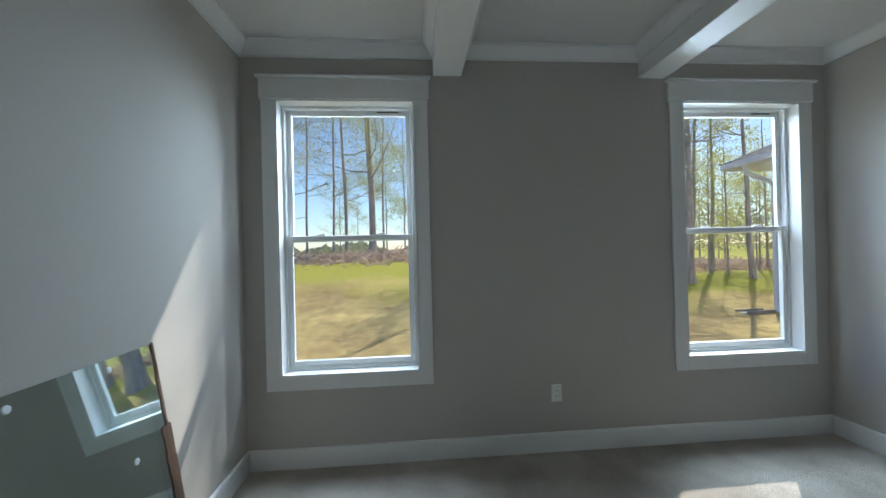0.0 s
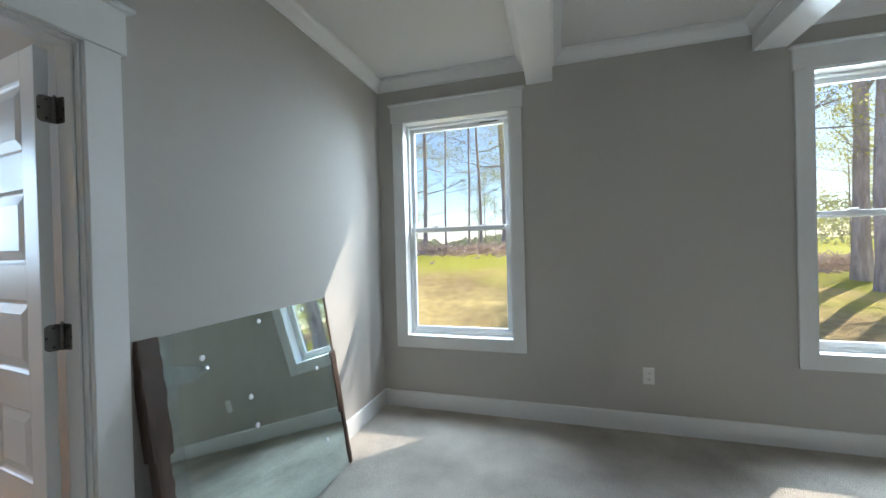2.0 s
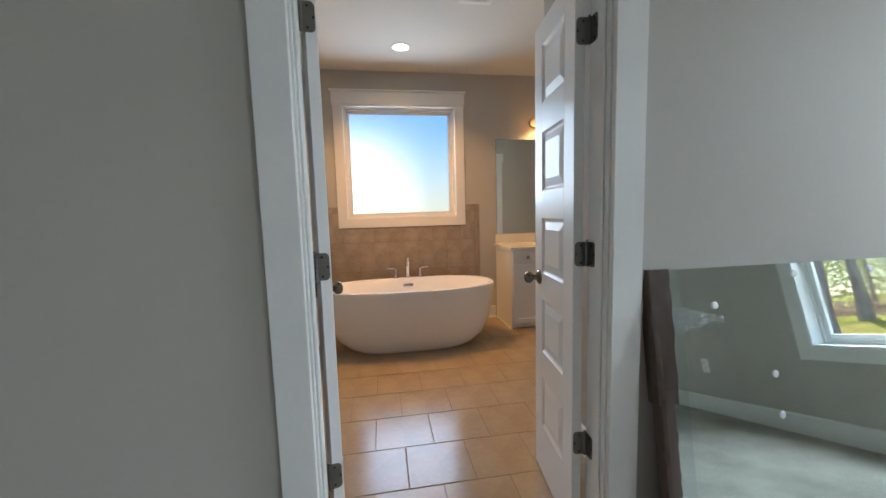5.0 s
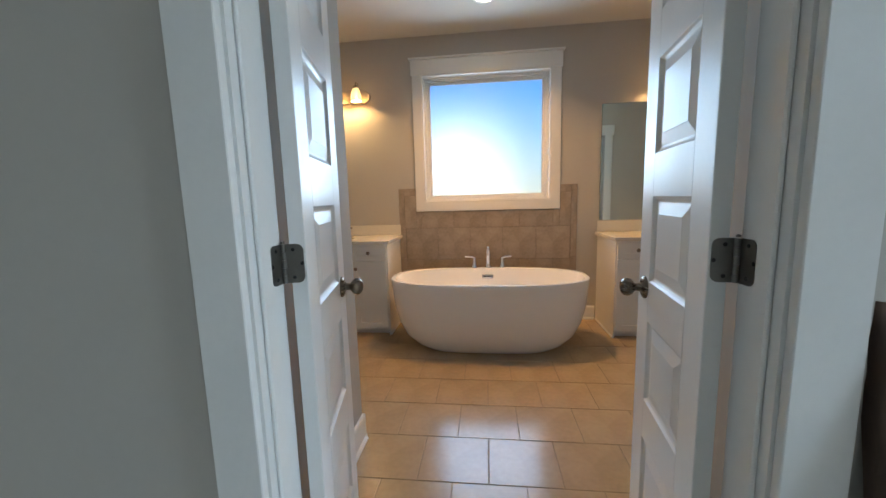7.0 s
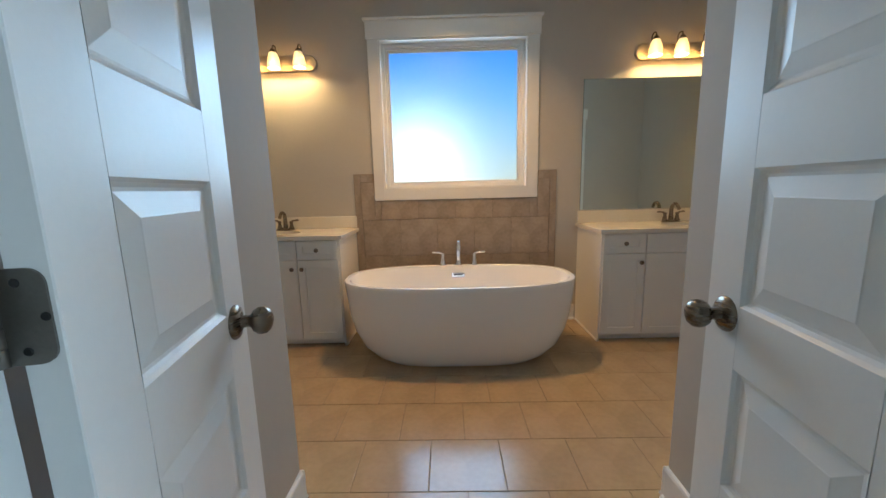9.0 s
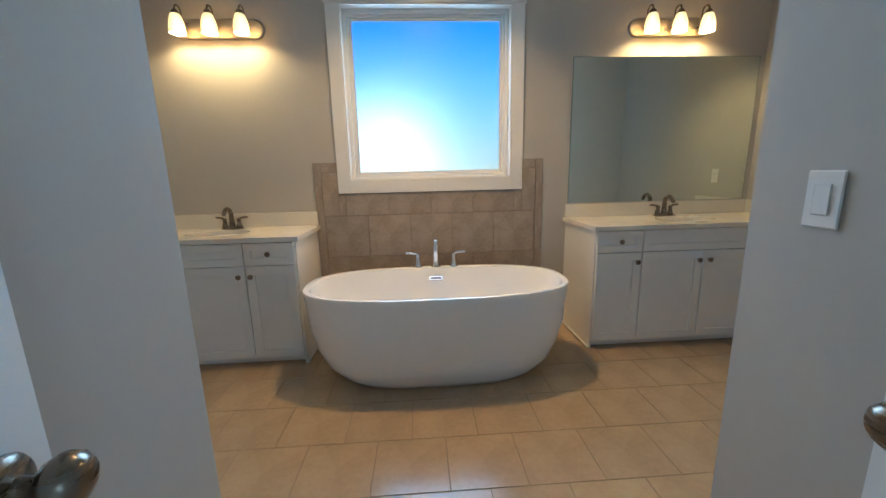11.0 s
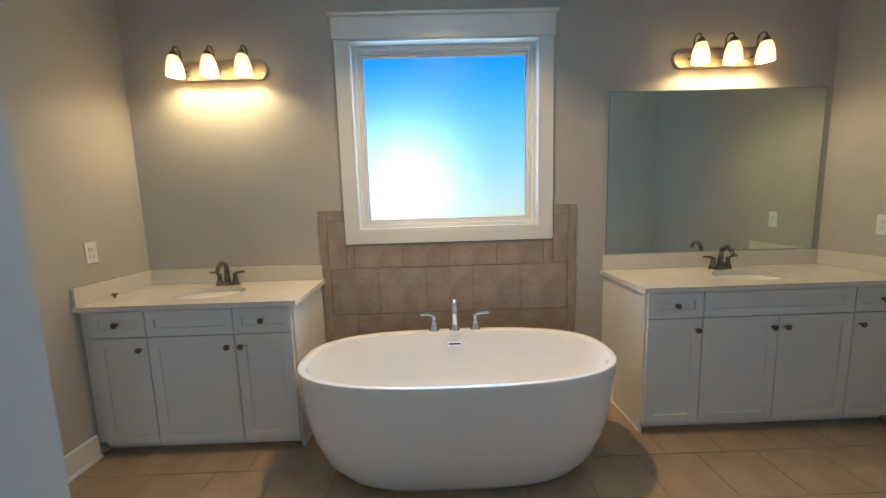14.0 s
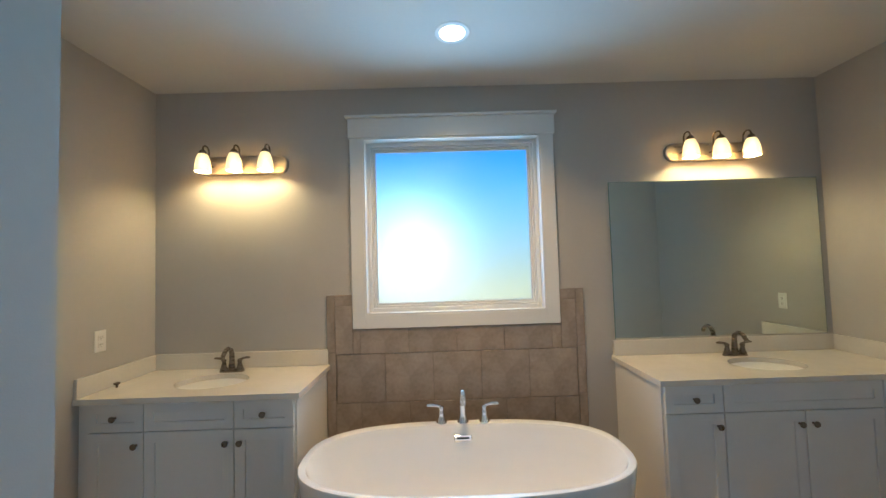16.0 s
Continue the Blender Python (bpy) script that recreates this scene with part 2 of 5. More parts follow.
translucent(M_NEEDLE, 0.55, (0.45, 0.45, 0.14, 1))
translucent(M_LEAF, 0.6, (0.62, 0.60, 0.14, 1))
translucent(M_STRAW, 0.4, (0.62, 0.47, 0.36, 1))
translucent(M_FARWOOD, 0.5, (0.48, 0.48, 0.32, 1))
M_SIDING = mat("white house siding", (0.78, 0.78, 0.76), 0.5, vary=0.03, scale=2, fine=30, bump=0.0)
M_SHINGLE = mat("dark roof shingle", (0.06, 0.06, 0.065), 0.9, vary=0.25, scale=8, fine=60, bump=0.3)
M_CONC = mat("pale splash block plastic", (0.42, 0.36, 0.30), 0.8, vary=0.1, scale=8, fine=60, bump=0.1)

# ---- mesh helpers ----


def link_mesh(name, bm, material, smooth=False):
    me = bpy.data.meshes.new(name)
    bm.normal_update()
    bm.to_mesh(me)
    bm.free()
    if smooth:
        me.shade_smooth()
        me.set_sharp_from_angle(angle=radians(38))
    me.materials.append(material)
    return new(name, me)


def part(name, bm, material, parent, label="", smooth=False):
    ob = link_mesh(name, bm, material, smooth)
    ob.parent = parent
    if label:
        ob["label"] = label
    return ob


def thing(name, label, category, m=None, group="", kind=""):
    ob = new(name)
    ob.empty_display_size = 0.1
    if m is not None:
        ob.matrix_basis = m
    return tagged(ob, label, category, group, kind)


def box(bm, x0, x1, y0, y1, z0, z1, bevel=0.0):
    r = bmesh.ops.create_cube(bm, size=1.0)
    bmesh.ops.transform(bm, verts=r["verts"], matrix=Matrix.Translation(((x0 + x1) / 2, (y0 + y1) / 2, (z0 + z1) / 2)) @ Matrix.Diagonal((x1 - x0, y1 - y0, z1 - z0, 1)))
    if bevel:
        es = {e for v in r["verts"] for e in v.link_edges}
        bmesh.ops.bevel(bm, geom=list(es), offset=bevel, segments=1, affect="EDGES")
    return bm


def boxed(*a):
    return box(bmesh.new(), *a)


def lathe(profile, seg=24, m=None, bm=None):
    """Turn (radius, height) pairs round z."""
    bm = bm or bmesh.new()
    rings = []
    for r, z in profile:
        if r < 1e-5:
            rings.append([bm.verts.new((0, 0, z))])
        else:
            rings.append([bm.verts.new((r * math.cos(2 * math.pi * k / seg), r * math.sin(2 * math.pi * k / seg), z)) for k in range(seg)])
    for a, b in zip(rings, rings[1:]):
        for k in range(seg):
            k2 = (k + 1) % seg
            if len(a) == 1 and len(b) > 1:
                bm.faces.new((a[0], b[k], b[k2]))
            elif len(b) == 1 and len(a) > 1:
                bm.faces.new((a[k], a[k2], b[0]))
            elif len(a) > 1:
                bm.faces.new((a[k], a[k2], b[k2], b[k]))
    if m is not None:
        vs = [v for ring in rings for v in ring]
        bmesh.ops.transform(bm, verts=vs, matrix=m)
    bmesh.ops.recalc_face_normals(bm, faces=bm.faces)
    return bm


def tube(points, radii, seg=10, bm=None):
    bm = bm or bmesh.new()
    pts = [Vector(p) for p in points]
    if not hasattr(radii, "__len__"):
        radii = [radii] * len(pts)
    rings, side = [], None
    for i, p in enumerate(pts):
        d = (pts[min(i + 1, len(pts) - 1)] - pts[max(i - 1, 0)]).normalized()
        if side is None:
            side = d.orthogonal().normalized()
        side = (side - d * side.dot(d)).normalized()
        up = d.cross(side)
        rings.append([bm.verts.new(p + radii[i] * (math.cos(2 * math.pi * k / seg) * side + math.sin(2 * math.pi * k / seg) * up)) for k in range(seg)])
    for a, b in zip(rings, rings[1:]):
        for k in range(seg):
            bm.faces.new((a[k], a[(k + 1) % seg], b[(k + 1) % seg], b[k]))
    bm.faces.new(rings[0][::-1])
    bm.faces.new(rings[-1])
    return bm


def arc(c, r, a0, a1, n, plane="xz"):
    out = []
    for i in range(n + 1):
        a = radians(a0 + (a1 - a0) * i / n)
        if plane == "xz":
            out.append((c[0] + r * math.cos(a), c[1], c[2] + r * math.sin(a)))
        else:
            out.append((c[0], c[1] + r * math.cos(a), c[2] + r * math.sin(a)))
    return out


def wall(name, axis, at0, at1, a0, a1, z0, z1, holes=(), material=None, label=""):
    """A wall whose thickness runs at0..at1 along axis, its length a0..a1 along the other; holes (a0, a1, z0, z1) go through it."""
    bm = bmesh.new()

    def put(p0, p1, q0, q1):
        if p1 - p0 > 1e-4 and q1 - q0 > 1e-4:
            if axis == "x":
                box(bm, at0, at1, p0, p1, q0, q1)
            else:
                box(bm, p0, p1, at0, at1, q0, q1)
    cur = a0
    for h in sorted(holes):
        put(cur, h[0], z0, z1)
        put(h[0], h[1], z0, h[2])
        put(h[0], h[1], h[3], z1)
        cur = h[1]
    put(cur, a1, z0, z1)
    bmesh.ops.remove_doubles(bm, verts=bm.verts, dist=1e-5)
    return tagged(link_mesh(name, bm, material or M_WALL), label or "smooth greige painted drywall wall", "wall", kind="structure")


# ---- the shell ----
WX, DX0, DX1 = -4.205, -1.115, -1.215     # bath window wall, door wall's two faces
NY, EX, SY = 2.58, 3.05, -2.40            # window wall, far wall and back wall of the bedroom
BL, BR, PE = -2.085, 2.535, -2.205           # bath side walls, end of the passage
PL, PR = -0.704, 0.712                    # passage walls
BZ, CZ = 2.81, 2.77                       # bedroom and bath ceilings
JR, JL, JH = 0.430, -0.499, 2.062         # door opening
W1, W2, WB = (-0.889, 0.019, 0.608, 2.432), (1.928, 2.836, 0.610, 2.432), (-0.653, 0.571, 1.201, 2.411)

wall("wall_north", "y", NY, NY + 0.15, DX1, EX + 0.15, -0.5, BZ, [W1, W2])
wall("wall_west", "x", DX1, DX0, SY, NY, -0.2, BZ, [(JL - 0.02, JR + 0.02, -0.2, JH + 0.02)])
wall("wall_east", "x", EX, EX + 0.15, SY, NY, -0.2, BZ)
wall("wall_south", "y", SY - 0.15, SY, DX1, EX + 0.15, -0.2, BZ)
wall("bath_wall_west", "x", WX - 0.15, WX, BL, BR, -0.5, CZ, [WB])
wall("bath_wall_south", "y", BL - 0.12, BL, WX - 0.15, DX1, -0.2, CZ)
wall("bath_wall_north", "y", BR, BR + 0.115, WX - 0.15, DX1, -0.2, CZ)
wall("bath_wall_east_1", "x", PE, PE + 0.115, BL, PL - 0.115, -0.2, CZ)
wall("bath_wall_east_2", "x", PE, PE + 0.115, PR + 0.115, BR, -0.2, CZ, [(0.90, 1.66, 0.0, 2.06)])
wall("passage_wall_1", "y", PL - 0.115, PL, PE, DX1, -0.2, CZ)
wall("passage_wall_2", "y", PR, PR + 0.115, PE, DX1, -0.2, CZ)
tagged(link_mesh("ceiling", boxed(DX1, EX + 0.15, SY - 0.15, NY + 0.15, BZ, BZ + 0.12), M_CEIL), "flat white painted bedroom ceiling", "ceiling", kind="structure")
tagged(link_mesh("bath_ceiling", boxed(WX - 0.15, DX1, BL - 0.12, BR + 0.12, CZ, CZ + 0.16), M_CEIL), "flat white painted bathroom ceiling", "ceiling", kind="structure")

# carpet with a real pile relief where the walk passes it
bm = bmesh.new()
nx, ny = 230, 200
grid = []
for i in range(nx + 1):
    row = []
    for j in range(ny + 1):
        x, y = -1.165 + (EX + 1.165) * i / nx, -0.9 + (NY + 0.9) * j / ny
        h = 0.0015 * noise.noise((x * 2, y * 2, 0)) + 0.0012 * noise.noise((x * 9, y * 9, 3)) + random.uniform(-0.0022, 0.0022)
        row.append(bm.verts.new((x, y, h)))
    grid.append(row)
for i in range(nx):
    for j in range(ny):
        bm.faces.new((grid[i][j], grid[i + 1][j], grid[i + 1][j + 1], grid[i][j + 1]))
box(bm, -1.165, EX, SY, -0.9, -0.1, 0.0)
tagged(link_mesh("floor", bm, M_CARPET, True), "beige cut pile carpet with faint footprints", "carpet", kind="structure")
bath_floor = tagged(link_mesh("bath_floor", boxed(WX, -1.165, BL, BR, -0.12, -0.003), M_GROUT), "brown grout bed under tan ceramic tiles", "floor", kind="structure")

# baseboards
def baseboard(axis, at, out, a0, a1, shoe=False):
    """at: the wall face; out: +1 or -1, the way into the room."""
    bm = bmesh.new()
    t, h = 0.015, 0.135
    prof = [(0, 0), (t, 0), (t, h - 0.012), (t - 0.004, h - 0.003), (t - 0.009, h), (0, h)]
    if shoe:
        prof = [(0, 0), (t + 0.013, 0), (t + 0.012, 0.008), (t + 0.006, 0.016), (t, 0.019)] + prof[2:]
    ends = []
    for a in (a0, a1):
        ring = []
        for d, z in prof:
            p = at + out * d
            ring.append(bm.verts.new((p, a, z) if axis == "x" else (a, p, z)))
        ends.append(ring)
    n = len(prof)
    for k in range(n):
        bm.faces.new((ends[0][k], ends[0][(k + 1) % n], ends[1][(k + 1) % n], ends[1][k]))
    bm.faces.new(ends[0])
    bm.faces.new(ends[1])
    bmesh.ops.recalc_face_normals(bm, faces=bm.faces)
    return tagged(link_mesh("baseboard", bm, M_TRIM), "white painted flat baseboard along the wall", "baseboard", kind="structure")


baseboard("y", NY, -1, DX0, EX)
baseboard("x", DX0, 1, 0.545, NY - 0.016)
baseboard("x", DX0, 1, SY, -0.60)
baseboard("x", EX, -1, SY, NY - 0.016)
baseboard("y", SY, 1, DX0, EX)
baseboard("y", PL, 1, PE, DX1 - 0.02, True)
baseboard("y", PR, -1, PE, DX1 - 0.02, True)
baseboard("x", PE, -1, BL, PL + 0.013, True)
baseboard("x", PE, -1, PR - 0.013, 0.79, True)
baseboard("x", PE, -1, 1.77, BR, True)
baseboard("x", WX, 1, 0.831, 1.009, True)
baseboard("y", BL, 1, -3.66, PE - 0.02, True)
baseboard("y", BR, -1, -3.66, PE - 0.02, True)

# crown moulding and ceiling beams of the bedroom
CROWN = [(0, 0), (0.012, 0), (0.014, 0.012), (0.030, 0.032), (0.052, 0.060), (0.066, 0.070), (0.070, 0.084), (0.070, 0.0945), (0, 0.0945)]


def crown(axis, at, out, a0, a1):
    bm = bmesh.new()
    ends = []
    for s, a in ((1, a0), (-1, a1)):
        ring = []
        for d, z in CROWN:
            p, q = at + out * d, a + s * d
            ring.append(bm.verts.new((p, q, BZ - 0.095 + z) if axis == "x" else (q, p, BZ - 0.095 + z)))
        ends.append(ring)
    n = len(CROWN)
    for k in range(n):
        bm.faces.new((ends[0][k], ends[0][(k + 1) % n], ends[1][(k + 1) % n], ends[1][k]))
    bm.faces.new(ends[0])
    bm.faces.new(ends[1])
    bmesh.ops.recalc_face_normals(bm, faces=bm.faces)
    return tagged(link_mesh("crown_trim", bm, M_TRIM), "white painted crown moulding under the ceiling", "crown moulding", kind="structure")


B1, B2 = (0.156, 0.350), (1.617, 1.811)
for b0, b1 in (B1, B2):
    tagged(link_mesh("ceiling_beam", boxed(b0, b1, SY, NY, 2.603, BZ, 0.003), M_TRIM), "white boxed ceiling beam across the bedroom", "ceiling beam", "ceiling beams", "structure")
for c0, c1 in ((DX0, B1[0]), (B1[1], B2[0]), (B2[1], EX)):
    crown("y", NY, -1, c0, c1)
    crown("y", SY, 1, c0, c1)
    crown("x", c0, 1, SY, NY)
    crown("x", c1, -1, SY, NY)

# ---- windows ----


def frame_ring(bm, u0, u1, w0, w1, wd, v0, v1, bevel=0.0):
    """Four members round u0..u1, w0..w1, wd wide, v0..v1 deep."""
    box(bm, u0, u0 + wd, v0, v1, w0, w1, bevel)
    box(bm, u1 - wd, u1, v0, v1, w0, w1, bevel)
    box(bm, u0 + wd, u1 - wd, v0, v1, w0, w0 + wd, bevel)
    box(bm, u0 + wd, u1 - wd, v0, v1, w1 - wd, w1, bevel)
    return bm


def window(name, m, u0, u1, w0, w1, hung, label):
    """Local axes: u to the right, v outwards from the wall's inner face, w up."""
    win = thing(name, label, "window", m, kind="structure")
    cw, t, hh = 0.092, 0.018, 0.140
    part("side_casing", boxed(u0 - cw, u0 - 0.004, -t, -0.001, w0 - cw, w1 + 0.004, 0.0015), M_TRIM, win)
    part("side_casing", boxed(u1 + 0.004, u1 + cw, -t, -0.001, w0 - cw, w1 + 0.004, 0.0015), M_TRIM, win)
    part("bottom_casing", boxed(u0 - 0.004, u1 + 0.004, -t, -0.001, w0 - cw, w0 - 0.004, 0.0015), M_TRIM, win)
    part("head_casing", boxed(u0 - cw - 0.011, u1 + cw + 0.011, -t - 0.006, -0.001, w1 + 0.0045, w1 + hh, 0.002), M_TRIM, win)
    part("head_cap", boxed(u0 - cw - 0.026, u1 + cw + 0.026, -t - 0.030, -0.001, w1 + hh, w1 + hh + 0.017, 0.004), M_TRIM, win)
    d = 0.088
    part("jamb_liner", frame_ring(bmesh.new(), u0 - 0.0035, u1 + 0.0035, w0 - 0.0035, w1 + 0.0035, 0.012, -t + 0.001, d), M_TRIM, win)
    a0, a1, b0, b1 = u0 + 0.0085, u1 - 0.0085, w0 + 0.0085, w1 - 0.0085
    if hung:
        part("window_frame", frame_ring(bmesh.new(), a0, a1, b0, b1, 0.018, d - 0.012, 0.150, 0.002), M_VINYL, win, "white vinyl frame")
        part("window_sill", boxed(a0 + 0.018, a1 - 0.018, d - 0.006, 0.150, b0 + 0.018, b0 + 0.030, 0.002), M_VINYL, win, "white vinyl sill")
        mid = 1.515
        low = part("lower_sash", frame_ring(bmesh.new(), a0 + 0.0185, a1 - 0.0185, b0 + 0.0305, mid + 0.020, 0.034, d - 0.004, d + 0.024, 0.003), M_VINYL, win)
        part("pane", boxed(a0 + 0.050, a1 - 0.050, d + 0.008, d + 0.012, b0 + 0.062, mid - 0.012), M_PANE, low).visible_shadow = False
        up = part("upper_sash", frame_ring(bmesh.new(), a0 + 0.0185, a1 - 0.0185, mid - 0.022, b1 - 0.0185, 0.034, d + 0.027, d + 0.055, 0.003), M_VINYL, win)
        part("pane", boxed(a0 + 0.050, a1 - 0.050, d + 0.040, d + 0.044, mid + 0.010, b1 - 0.050), M_PANE, up).visible_shadow = False
        for f in (0.27, 0.73):
            u = a0 + (a1 - a0) * f
            bm = boxed(u - 0.032, u + 0.032, d + 0.000, d + 0.026, mid + 0.0205, mid + 0.027, 0.002)
            box(bm, u - 0.012, u + 0.034, d + 0.004, d + 0.016, mid + 0.0272, mid + 0.036, 0.003)
            part("sash_lock", bm, M_VINYL, low, "white sash lock")
        bm = boxed(a1 - 0.25, a1 - 0.10, d + 0.018, d + 0.0265, b1 - 0.031, b1 - 0.0265)
        part("sash_label", bm, M_DARK, up, "thin dark strip on the top rail")
    else:
        bm = frame_ring(bmesh.new(), a0, a1, b0, b1, 0.026, d - 0.028, 0.150, 0.002)
        frame_ring(bm, a0 + 0.0262, a1 - 0.0262, b0 + 0.0262, b1 - 0.0262, 0.016, d - 0.010, 0.140, 0.002)
        frame_ring(bm, a0 + 0.0424, a1 - 0.0424, b0 + 0.0424, b1 - 0.0424, 0.014, d + 0.004, 0.130, 0.002)
        part("window_frame", bm, M_VINYL, win, "white vinyl picture frame")
        part("pane", boxed(a0 + 0.050, a1 - 0.050, d + 0.020, d + 0.024, b0 + 0.050, b1 - 0.050), M_FROST, win, "frosted privacy glass")
    return win


window("window_1", pose(0, NY, 0), *W1, True, "white double-hung window with craftsman casing in the bedroom wall")
window("window_2", pose(0, NY, 0), *W2, True, "white double-hung window with craftsman casing in the bedroom wall")
window("window_3", pose(WX, 0, 0, 0, 0, 90), *WB, False, "square frosted bathroom window with white craftsman casing")

# ---- the double door ----
TURNED = Matrix.Rotation(radians(90), 4, "X")


def raised_panel(w, h, t):
    """A panel with sloped margins on both faces, centred, in the local xz plane."""
    bm = bmesh.new()
    for s in (1, -1):
        rings = []
        for inset, y in ((0.0, 0.0175), (0.005, 0.0120), (0.011, 0.0085), (0.016, 0.0078), (0.046, 0.0150), (0.048, 0.0158)):
            a, b = w / 2 - inset, h / 2 - inset
            rings.append([bm.verts.new((x * a, s * y, z * b)) for x, z in ((-1, -1), (1, -1), (1, 1), (-1, 1))])
        for p, q in zip(rings, rings[1:]):
            for k in range(4):
                bm.faces.new((p[k], p[(k + 1) % 4], q[(k + 1) % 4], q[k]))
        bm.faces.new(rings[-1])
    bmesh.ops.recalc_face_normals(bm, faces=bm.faces)
    return bm


def hinge_plate(x0, x1, y0, y1, hz, half=0.0435, r=0.014):
    """A thin leaf with its two far corners rounded; x0 is the barrel side."""
    bm = bmesh.new()
    out = [(x0, -half), (x1 - r, -half)]
    out += [(x1 - r + r * math.sin(radians(q)), -half + r - r * math.cos(radians(q))) for q in (22, 45, 68, 90)]
    out += [(x1 - r + r * math.cos(radians(q)), half - r + r * math.sin(radians(q))) for q in (0, 22, 45, 68, 90)]
    out += [(x0, half)]
    lo = [bm.verts.new((x, y0, hz + z)) for x, z in out]
    hi = [bm.verts.new((x, y1, hz + z)) for x, z in out]
    n = len(out)
    for k in range(n):
        bm.faces.new((lo[k], lo[(k + 1) % n], hi[(k + 1) % n], hi[k]))
    bm.faces.new(lo)
    bm.faces.new(hi)
    bmesh.ops.recalc_face_normals(bm, faces=bm.faces)
    return bm


def door_leaf(name, m, width, hand, label, height=2.03, hinges=True, z0=0.018):
    """Local: hinge pin at the origin, the leaf runs along -y for hand=1 (+y for -1); +x is the bedroom side."""
    leaf = thing(name, label, "door", m, kind="structure")
    s = -hand
    x0, x1 = 0.012, 0.047                     # the leaf's two faces
    st = 0.098
    bands = [(z0, 0.256), (0.495, 0.616), (0.860, 0.979), (1.226, 1.344), (1.594, 1.716), (1.954, z0 + height)]

    def ybox(y0, y1, zz0, zz1, xa=x0, xb=x1, bev=0.0015):
        a, b = sorted((s * y0, s * y1))
        return boxed(xa, xb, a, b, zz0, zz1, bev)
    part("stile", ybox(0.004, st, z0, z0 + height), M_DOOR, leaf)
    part("stile", ybox(width - st, width, z0, z0 + height), M_DOOR, leaf)
    for i, (ra, rb) in enumerate(bands):
        part("rail", ybox(st, width - st, ra, rb, bev=0.0), M_DOOR, leaf)
        if i < 5:
            ph = bands[i + 1][0] - rb
            bm = raised_panel(width - 2 * st, ph, 0.035)
            bmesh.ops.transform(bm, verts=bm.verts, matrix=Matrix.Translation(((x0 + x1) / 2, s * width / 2, rb + ph / 2)) @ Matrix.Rotation(radians(90), 4, "Z"))
            part("panel", bm, M_DOOR, leaf)
    ky, kz = s * (width - 0.062), 0.955
    for side in (1, -1):
        face = x1 if side > 0 else x0
        prof = [(0, 0), (0.034, 0), (0.034, 0.003), (0.031, 0.007), (0.022, 0.010), (0.013, 0.013), (0.0115, 0.026), (0.014, 0.031),
                (0.022, 0.036), (0.0265, 0.044), (0.0275, 0.051), (0.0255, 0.059), (0.019, 0.066), (0.009, 0.070), (0, 0.0705)]
        bm = lathe(prof, 28, Matrix.Translation((face, ky, kz)) @ Matrix.Rotation(radians(90 * side), 4, "Y"))
        part("door_knob", bm, M_NICKEL, leaf, "aged nickel round knob", True)
    part("latch_plate", boxed(x0 + 0.006, x1 - 0.006, min(s * (width + 0.0012), s * width), max(s * (width + 0.0012), s * width), kz - 0.028, kz + 0.028), M_HINGE, leaf)
    if hinges:
        for hz in (0.395, 1.103, 1.851):
            bm = bmesh.new()
            for k in range(5):
                zz = hz - 0.0435 + k * 0.0174
                lathe([(0, zz + 0.0005), (0.0062, zz + 0.0005), (0.0062, zz + 0.0169), (0, zz + 0.0169)], 12, None, bm)
            lathe([(0, hz + 0.045), (0.004, hz + 0.045), (0.0045, hz + 0.049), (0, hz + 0.0515)], 12, None, bm)
            h = part("hinge", bm, M_HINGE, leaf, "satin nickel butt hinge", True)
            # leaf on the door's edge
            part("hinge_leaf", hinge_plate(0.002, 0.042, *sorted((s * 0.0015, s * 0.0042)), hz), M_HINGE, h)
            for dx, dz in ((0.016, 0.031), (0.034, 0.0), (0.016, -0.031)):
                bm = lathe([(0, 0), (0.0042, 0), (0.003, 0.0012), (0, 0.0013)], 10,
                           Matrix.Translation((dx + 0.004, s * 0.0014, hz + dz)) @ Matrix.Rotation(radians(90 * hand * -1), 4, "X"))
                part("screw", bm, M_DARK, h)
    return leaf


PINX = DX1 - 0.012
door_leaf("door_1", pose(PINX, 0.424, 0, 0, 0, -96.5), 0.452, 1, "white five-panel double door leaf standing open into the passage")
door_leaf("door_2", pose(PINX, -0.494, 0, 0, 0, 101.8), 0.455, -1, "white five-panel double door leaf standing open into the passage")

# jambs, stops, casings and jamb hinge leaves
dframe = thing("door_frame", "white painted door frame with craftsman casing", "door frame", kind="structure")
for y, s in ((JR, 1), (JL, -1)):
    a, b = sorted((y, y + s * 0.0195))
    part("jamb", boxed(DX1 - 0.001, DX0 + 0.001, a, b, 0, JH), M_TRIM, dframe)
    a, b = sorted((y - s * 0.010, y - s * 0.0002))
    part("door_stop", boxed(DX1 + 0.042, DX1 + 0.080, a, b, 0, JH - 0.010, 0.003), M_TRIM, dframe)
    for hz in (0.395, 1.103, 1.851):
        a, b = sorted((y - s * 0.0022, y - s * 0.0003))
        hl = part("hinge_leaf", hinge_plate(DX1 - 0.010, DX1 + 0.031, a, b, hz), M_HINGE, dframe, "satin nickel hinge leaf")
        for dx, dz in ((0.012, 0.031), (0.028, 0.0), (0.012, -0.031)):
            bm = lathe([(0, 0), (0.0042, 0), (0.003, 0.0012), (0, 0.0013)], 10,
                       Matrix.Translation((DX1 + dx, y - s * 0.0022, hz + dz)) @ Matrix.Rotation(radians(90 * s), 4, "X"))
            part("screw", bm, M_DARK, hl)
